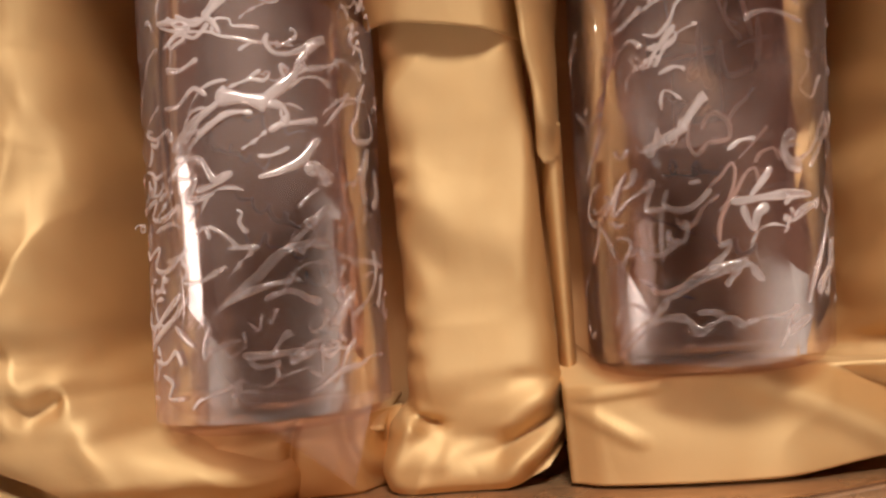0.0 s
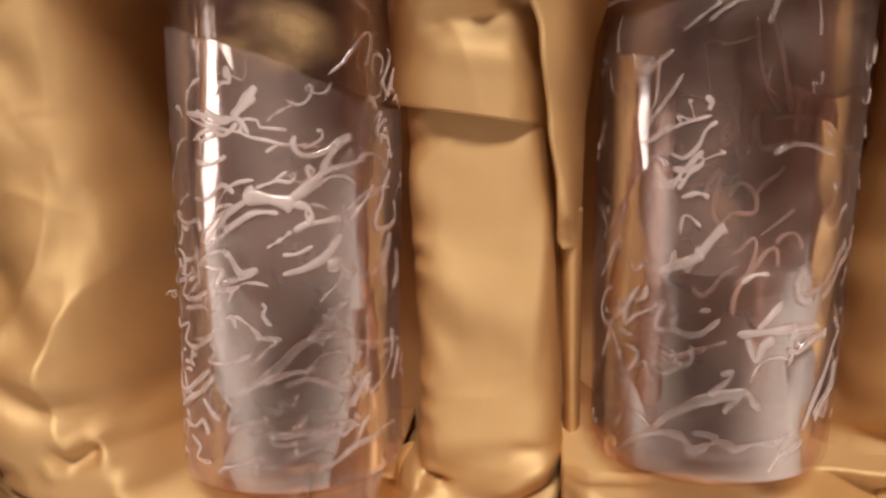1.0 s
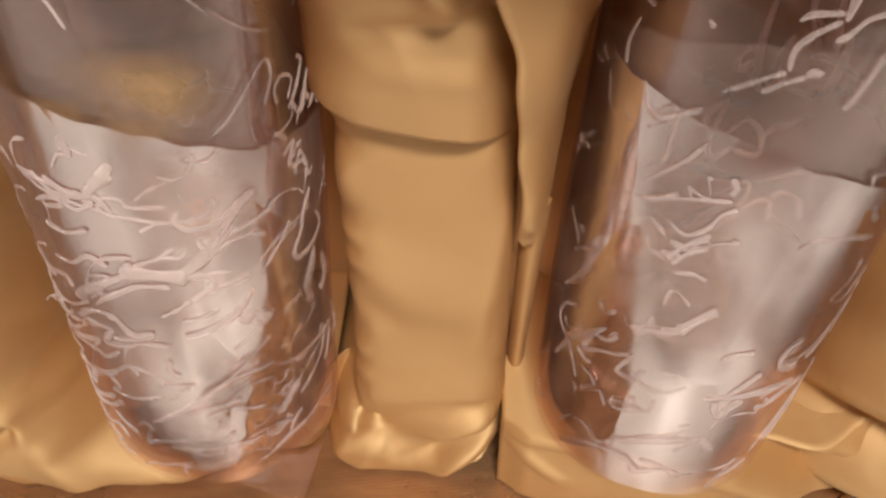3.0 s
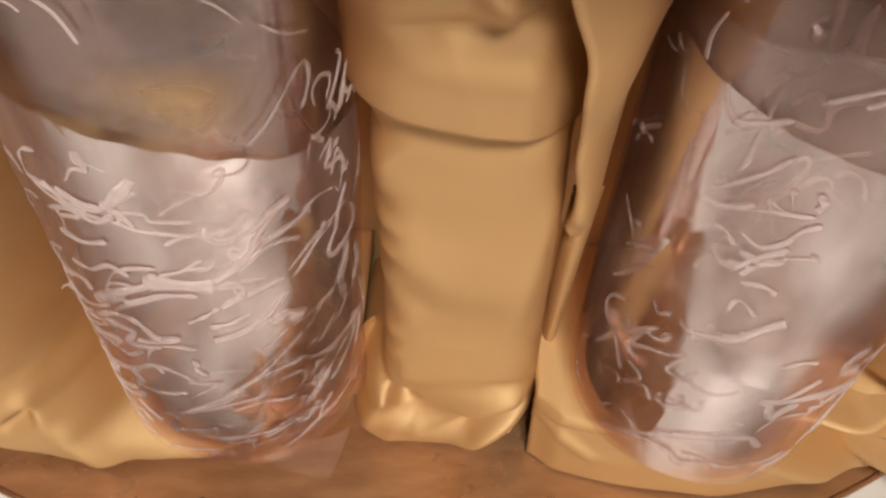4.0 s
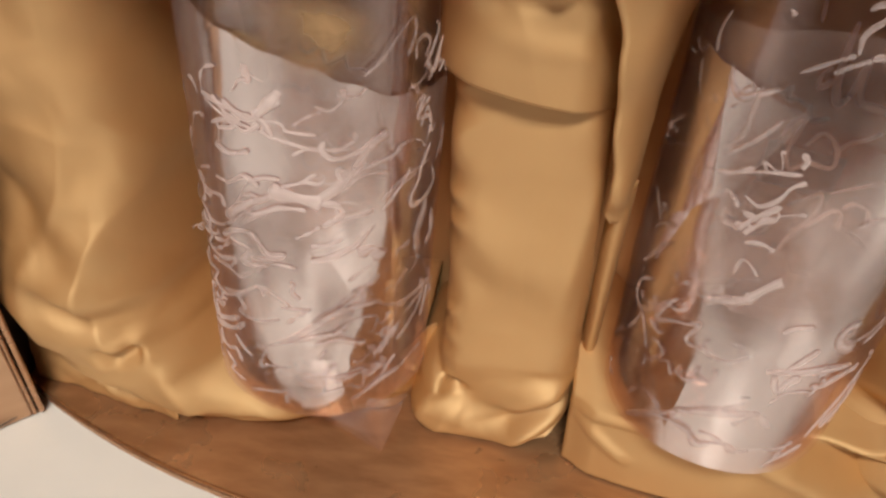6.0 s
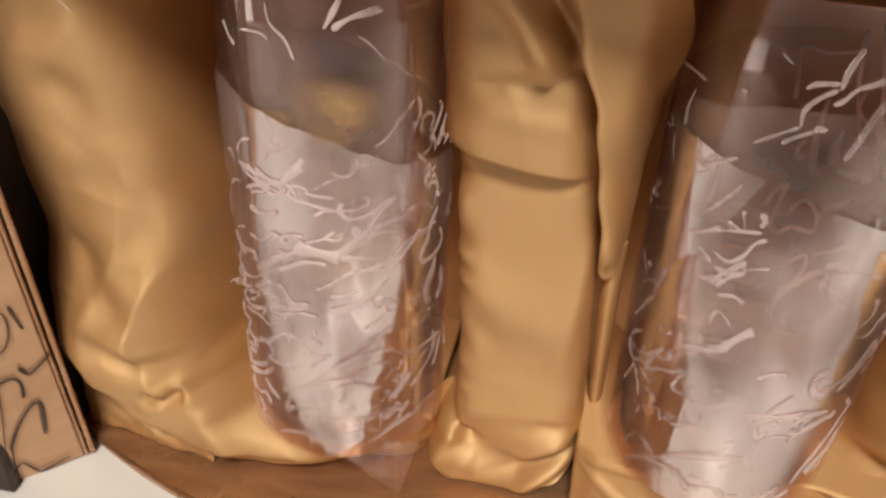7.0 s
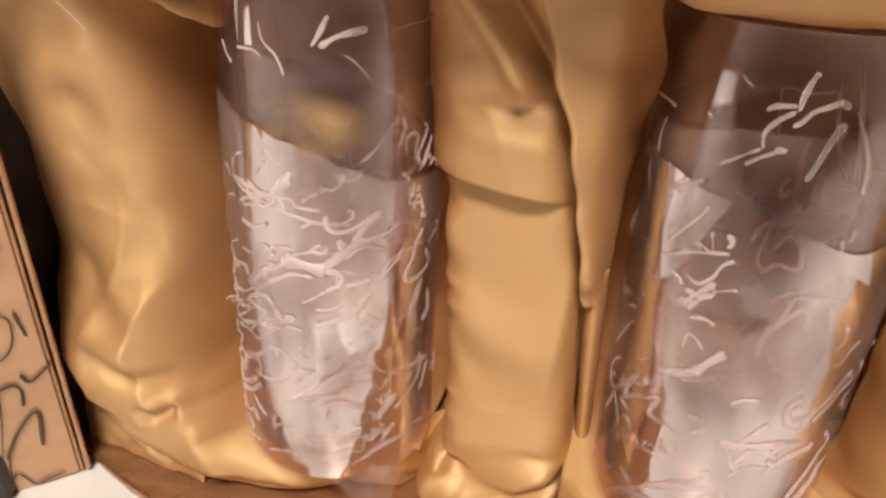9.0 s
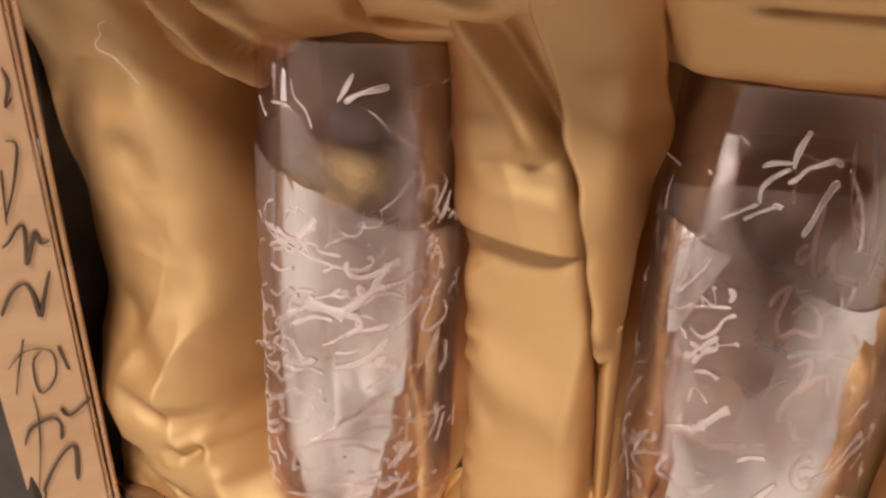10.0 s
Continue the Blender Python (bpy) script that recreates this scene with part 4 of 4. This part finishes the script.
gel_b(0.61, (-46.9, 55.6), (-52.9, 49.2), (-54.3, 44.9), (-46.2, 48.2), (-37.8, 50.4))
gel_b(0.52, (-74.6, 56.2), (-68.9, 60.9), (-62.2, 67.2), (-58.3, 69.8))
gel_b(0.52, (-72.6, 68.2), (-67.3, 71.8), (-58.8, 74.6))
gel_b(0.70, (-39.2, 50.3), (-34.1, 52.3), (-36.3, 48.2), (-37.4, 45.0), (-29.6, 44.8))
gel_b(0.70, (-27.6, 49.6), (-29.8, 46.3), (-24.7, 44.0), (-17.8, 44.6), (-10.3, 48.7))
gel_b(1.04, (196.6, 23.4), (189.7, 21.6), (178.6, 22.7), (168.0, 24.9))
gel_b(0.52, (168.0, 24.9), (160.7, 26.5), (156.2, 27.4))
gel_b(0.70, (-37.8, 33.8), (-32.3, 32.7), (-25.1, 35.7))
gel_b(0.52, (-71.7, 32.6), (-66.6, 38.5), (-64.4, 42.1), (-59.6, 38.6), (-55.1, 33.3))
gel_b(0.61, (-53.7, 38.4), (-48.6, 38.2), (-45.8, 36.1), (-49.7, 32.4), (-51.3, 30.5))
gel_b(0.52, (-46.5, 32.8), (-42.1, 34.9), (-38.9, 31.2))
gel_b(1.04, (-3.1, 44.7), (4.9, 45.0), (14.6, 45.5), (25.7, 45.8), (36.0, 45.4))
gel_b(0.96, (1.6, 43.5), (3.3, 39.7), (6.0, 37.4), (7.9, 41.2), (12.5, 43.3))
gel_b(0.87, (19.6, 40.0), (24.1, 39.0), (29.9, 41.2), (38.6, 43.3))
gel_b(0.78, (20.4, 43.0), (24.3, 45.1), (32.3, 45.3))
gel_b(0.70, (4.8, 45.8), (10.2, 49.5), (14.6, 53.1))
gel_b(0.70, (39.1, 41.7), (41.2, 44.6))
gel_b(0.78, (-8.6, 33.4), (-4.1, 34.6), (-5.0, 32.4), (-8.2, 30.3), (-12.5, 27.8))
gel_b(1.30, (-31.2, 20.9), (-25.1, 22.6), (-19.3, 25.1), (-11.3, 27.1), (-2.2, 28.5), (3.6, 28.9))
gel_b(0.96, (3.6, 28.9), (6.5, 25.8), (9.5, 23.7))
gel_b(0.78, (0.3, 27.4), (-4.1, 25.0), (-6.2, 23.1))
gel_b(0.87, (-30.0, 21.0), (-33.6, 18.2), (-37.6, 16.4))
gel_b(1.04, (-55.8, 6.4), (-47.8, 10.9), (-38.9, 14.6), (-29.5, 16.1), (-21.9, 15.4))
gel_b(1.13, (-21.9, 15.4), (-17.9, 12.1), (-12.2, 13.7))
gel_b(0.78, (-18.4, 16.8), (-12.5, 16.9), (-7.6, 15.5))
gel_b(0.52, (-12.2, 14.0), (-5.3, 15.3))
gel_b(1.13, (-5.3, 15.6), (-1.5, 13.3), (1.0, 12.9))
gel_b(0.61, (0.9, 13.3), (5.7, 14.1), (10.7, 14.8), (17.4, 14.4), (25.9, 16.2))
gel_b(0.78, (15.5, 6.2), (19.7, 9.6), (25.3, 11.5), (33.3, 13.8))
gel_b(0.61, (19.6, 10.0), (21.9, 13.3), (25.7, 17.0))
gel_b(1.30, (39.7, 19.5), (45.6, 23.5), (53.6, 27.2), (54.6, 33.6))
gel_b(0.78, (32.4, 17.1), (36.5, 23.0), (43.0, 30.2), (49.5, 37.4))
gel_b(0.70, (48.1, 37.6), (53.9, 42.5), (47.4, 47.2))
gel_b(0.52, (-82.0, 77.8), (-74.7, 74.8), (-70.0, 71.7))
gel_b(0.52, (139.5, 110.5), (145.6, 114.5), (145.0, 120.1))
gel_b(0.65, (5.0, 91.7), (9.6, 93.7), (18.2, 94.3), (33.8, 91.4))
gel_b(0.46, (-52.8, 96.7), (-48.7, 95.7), (-41.1, 97.1), (-31.3, 100.1), (-19.2, 102.2))
gel_b(0.65, (-33.3, 83.4), (-28.4, 88.3), (-21.6, 93.2))
gel_b(0.56, (-3.4, 58.2), (1.7, 60.5), (8.0, 60.7))
gel_b(0.56, (-19.3, 50.6), (-14.3, 51.1))
gel_b(0.90, (-19.6, 140.2), (-17.0, 141.7), (-10.2, 142.5))
gel_b(1.10, (-9.2, 141.2), (-9.1, 144.7), (-7.9, 148.3), (-6.4, 150.8))
gel_b(1.00, (-9.9, 137.5), (-7.5, 138.8), (-4.7, 141.6), (-0.7, 143.0), (3.3, 144.4), (6.0, 143.0))
gel_b(0.90, (-17.7, 131.1), (-18.3, 135.0), (-15.0, 138.4), (-10.1, 141.1))
gel_b(0.50, (-22.4, 126.2), (-17.9, 128.7), (-13.4, 130.5))
gel_b(1.10, (-13.3, 130.6), (-11.6, 131.7), (-9.9, 131.0))
gel_b(0.40, (-31.3, 148.4), (-29.1, 146.6), (-25.8, 145.1))
gel_b(0.70, (-77.8, 135.4), (-65.7, 135.7), (-58.0, 135.1))
gel_b(0.90, (-41.0, 136.7), (-38.9, 135.5))
gel_b(0.70, (-62.7, 131.3), (-65.6, 125.9), (-64.9, 121.0))
gel_b(0.80, (-55.2, 120.5), (-53.4, 116.8), (-48.5, 114.6), (-42.4, 116.8), (-35.6, 119.8))
gel_b(0.80, (-0.9, 124.7), (1.3, 129.3), (3.2, 134.6), (5.9, 139.7))
gel_b(0.70, (8.5, 142.7), (14.2, 136.0), (18.3, 129.0), (19.7, 121.7))
gel_b(0.60, (-85.5, 96.3), (-86.0, 94.7), (-73.9, 101.5))
gel_b(0.70, (-54.2, 94.3), (-43.0, 96.5), (-35.0, 100.4))
gel_b(0.60, (-57.0, 89.9), (-49.3, 88.6), (-41.3, 91.8), (-35.5, 89.1))

# small ticks and curls between the large strokes
rng = random.Random(21)
for thing, on, count in ((glass_a, on_a, 34), (glass_b, on_b, 20)):
    for k in range(count):
        a, z = rng.choice((-1, 1)) * rng.uniform(0.75, 1.55), 0.010 + 0.112 * (k + rng.random()) / count
        kind = rng.choice(("wave", "wave", "dash", "arc", "loop", "wave"))
        paint_on(thing, on, kind, a, z, a + rng.uniform(0.08, 0.22), z + rng.uniform(-0.003, 0.008), rng.uniform(0.002, 0.005), rng.uniform(0.0004, 0.0007))

# fine slanting lines in front, thinner than the writing
rng = random.Random(35)
for thing, on, count in ((glass_a, on_a, 44), (glass_b, on_b, 18)):
    for k in range(count):
        a, z = rng.uniform(-1.2, 1.1), 0.012 + 0.108 * (k + rng.random()) / count
        kind = rng.choice(("dash", "arc", "wave", "wave", "loop"))
        paint_on(thing, on, kind, a, z, a + rng.uniform(0.12, 0.45), z + rng.uniform(0.002, 0.010), rng.uniform(0.002, 0.005), rng.uniform(0.00035, 0.0006))

# strokes round the far sides of the glasses
rng = random.Random(7)
for thing, on in ((glass_a, on_a), (glass_b, on_b)):
    for k in range(8):
        a = math.pi + rng.uniform(-1.35, 1.35)
        z = 0.014 + 0.085 * (k + 0.5) / 8
        paint_on(thing, on, rng.choice(("wave", "dash", "loop")), a - 0.28, z, a + 0.28, z + rng.uniform(0.002, 0.012), rng.uniform(0.003, 0.006), rng.uniform(0.0006, 0.0009), PAINT_FAR_LIT)

curl = [Vector((-0.0700 - 0.0014 * k / 16 - 0.0011 * math.sin(k * 0.5), 0.2450 - 0.0001 * k, 0.0885 + 0.0011 * math.cos(k * 0.5))) for k in range(17)]
tube("painted_stroke", curl, [0.00022] * 17, PAINT, glass_a)


# smears of gold and grey on the bare glass above the sleeve
def smear(name, a0, a1, z0, z1, material, label, on=on_a, thing=glass_a):
    def fn(u, v):
        p, n = on(math.radians(mixed(a0, a1, u)), mixed(z0, z1, v))
        p = p - n * 0.0008
        return p.x, p.y, p.z
    sheet(name, fn, 40, 16, material, thing, label)


smear("gold_smear", -36, 44, 0.1190, 0.1430, GOLD_PAINT, "faint gold smear on the glass")
smear("gold_smear", -34, -8, 0.085, 0.108, GOLD_PAINT, "faint gold smear on the glass", on_b, glass_b)
smear("gold_smear", -24, -4, 0.066, 0.084, GOLD_PAINT, "faint gold smear on the glass", on_b, glass_b)
smear("grey_smear", 2, 44, 0.1410, 0.1580, SMOKE, "smoky grey smear on the glass")

lid_stroke(0.76, (10.1, 169.7), (7.3, 168.5), (8.4, 162.0), (11.2, 152.6), (15.0, 143.0))
lid_stroke(0.63, (12.8, 160.6), (13.7, 152.9), (15.0, 141.0))
lid_stroke(1.15, (18.0, 133.0), (15.7, 134.8), (12.4, 139.4), (10.4, 139.7), (11.2, 131.7), (12.0, 125.7), (9.8, 131.5), (7.6, 137.1), (6.6, 133.0), (3.9, 133.6))
lid_stroke(1.30, (23.1, 107.0), (18.6, 115.4), (14.3, 118.3), (12.4, 114.0), (11.7, 104.3), (9.5, 111.0), (5.9, 121.8))
lid_stroke(0.69, (25.4, 84.1), (19.8, 90.3), (13.6, 90.4), (10.5, 87.0), (11.0, 78.7), (13.8, 72.8), (17.4, 71.2), (18.1, 78.1), (17.1, 85.7), (14.2, 89.5))
lid_stroke(0.99, (8.4, 90.5), (7.9, 85.8), (6.8, 78.8))
lid_stroke(0.55, (25.0, 72.1), (22.6, 82.0), (18.4, 96.2))
lid_stroke(1.20, (26.8, 47.3), (23.5, 54.9), (16.3, 58.2), (13.5, 54.4), (14.4, 46.5))
lid_stroke(1.31, (12.2, 62.0), (9.6, 57.5), (1.9, 63.6))
lid_stroke(1.26, (24.9, 21.8), (19.6, 32.5), (13.3, 41.0), (10.4, 40.0), (12.4, 23.4))
lid_stroke(0.57, (26.4, 22.4), (22.4, 42.7), (20.2, 59.5), (20.1, 70.6))
lid_stroke(0.94, (27.7, 6.6), (23.3, 12.1), (19.2, 3.7), (14.0, 3.9), (7.5, 5.2))
lid_stroke(0.64, (23.7, 24.9), (25.7, 11.9), (25.9, 0.8))
lid_stroke(0.83, (6.5, 192.4), (5.9, 187.2), (7.8, 180.4), (5.8, 182.8))

# white threads caught on the side cushion
thread = tagged(new("thread"), "thin white loose thread caught on the satin cushion", "thread")
for strand in ([(-0.1049, 0.2153, 0.1917), (-0.1048, 0.2146, 0.1939), (-0.1004, 0.2123, 0.1965), (-0.1004, 0.2114, 0.1993), (-0.0984, 0.2125, 0.2004)],
               [(-0.1049, 0.2153, 0.1917), (-0.0983, 0.2142, 0.1903), (-0.0942, 0.2159, 0.1855), (-0.0922, 0.2171, 0.1822)]):
    tube("strand", [Vector(p) for p in strand], [0.00009] * len(strand), WHITE, thread, "", 5)
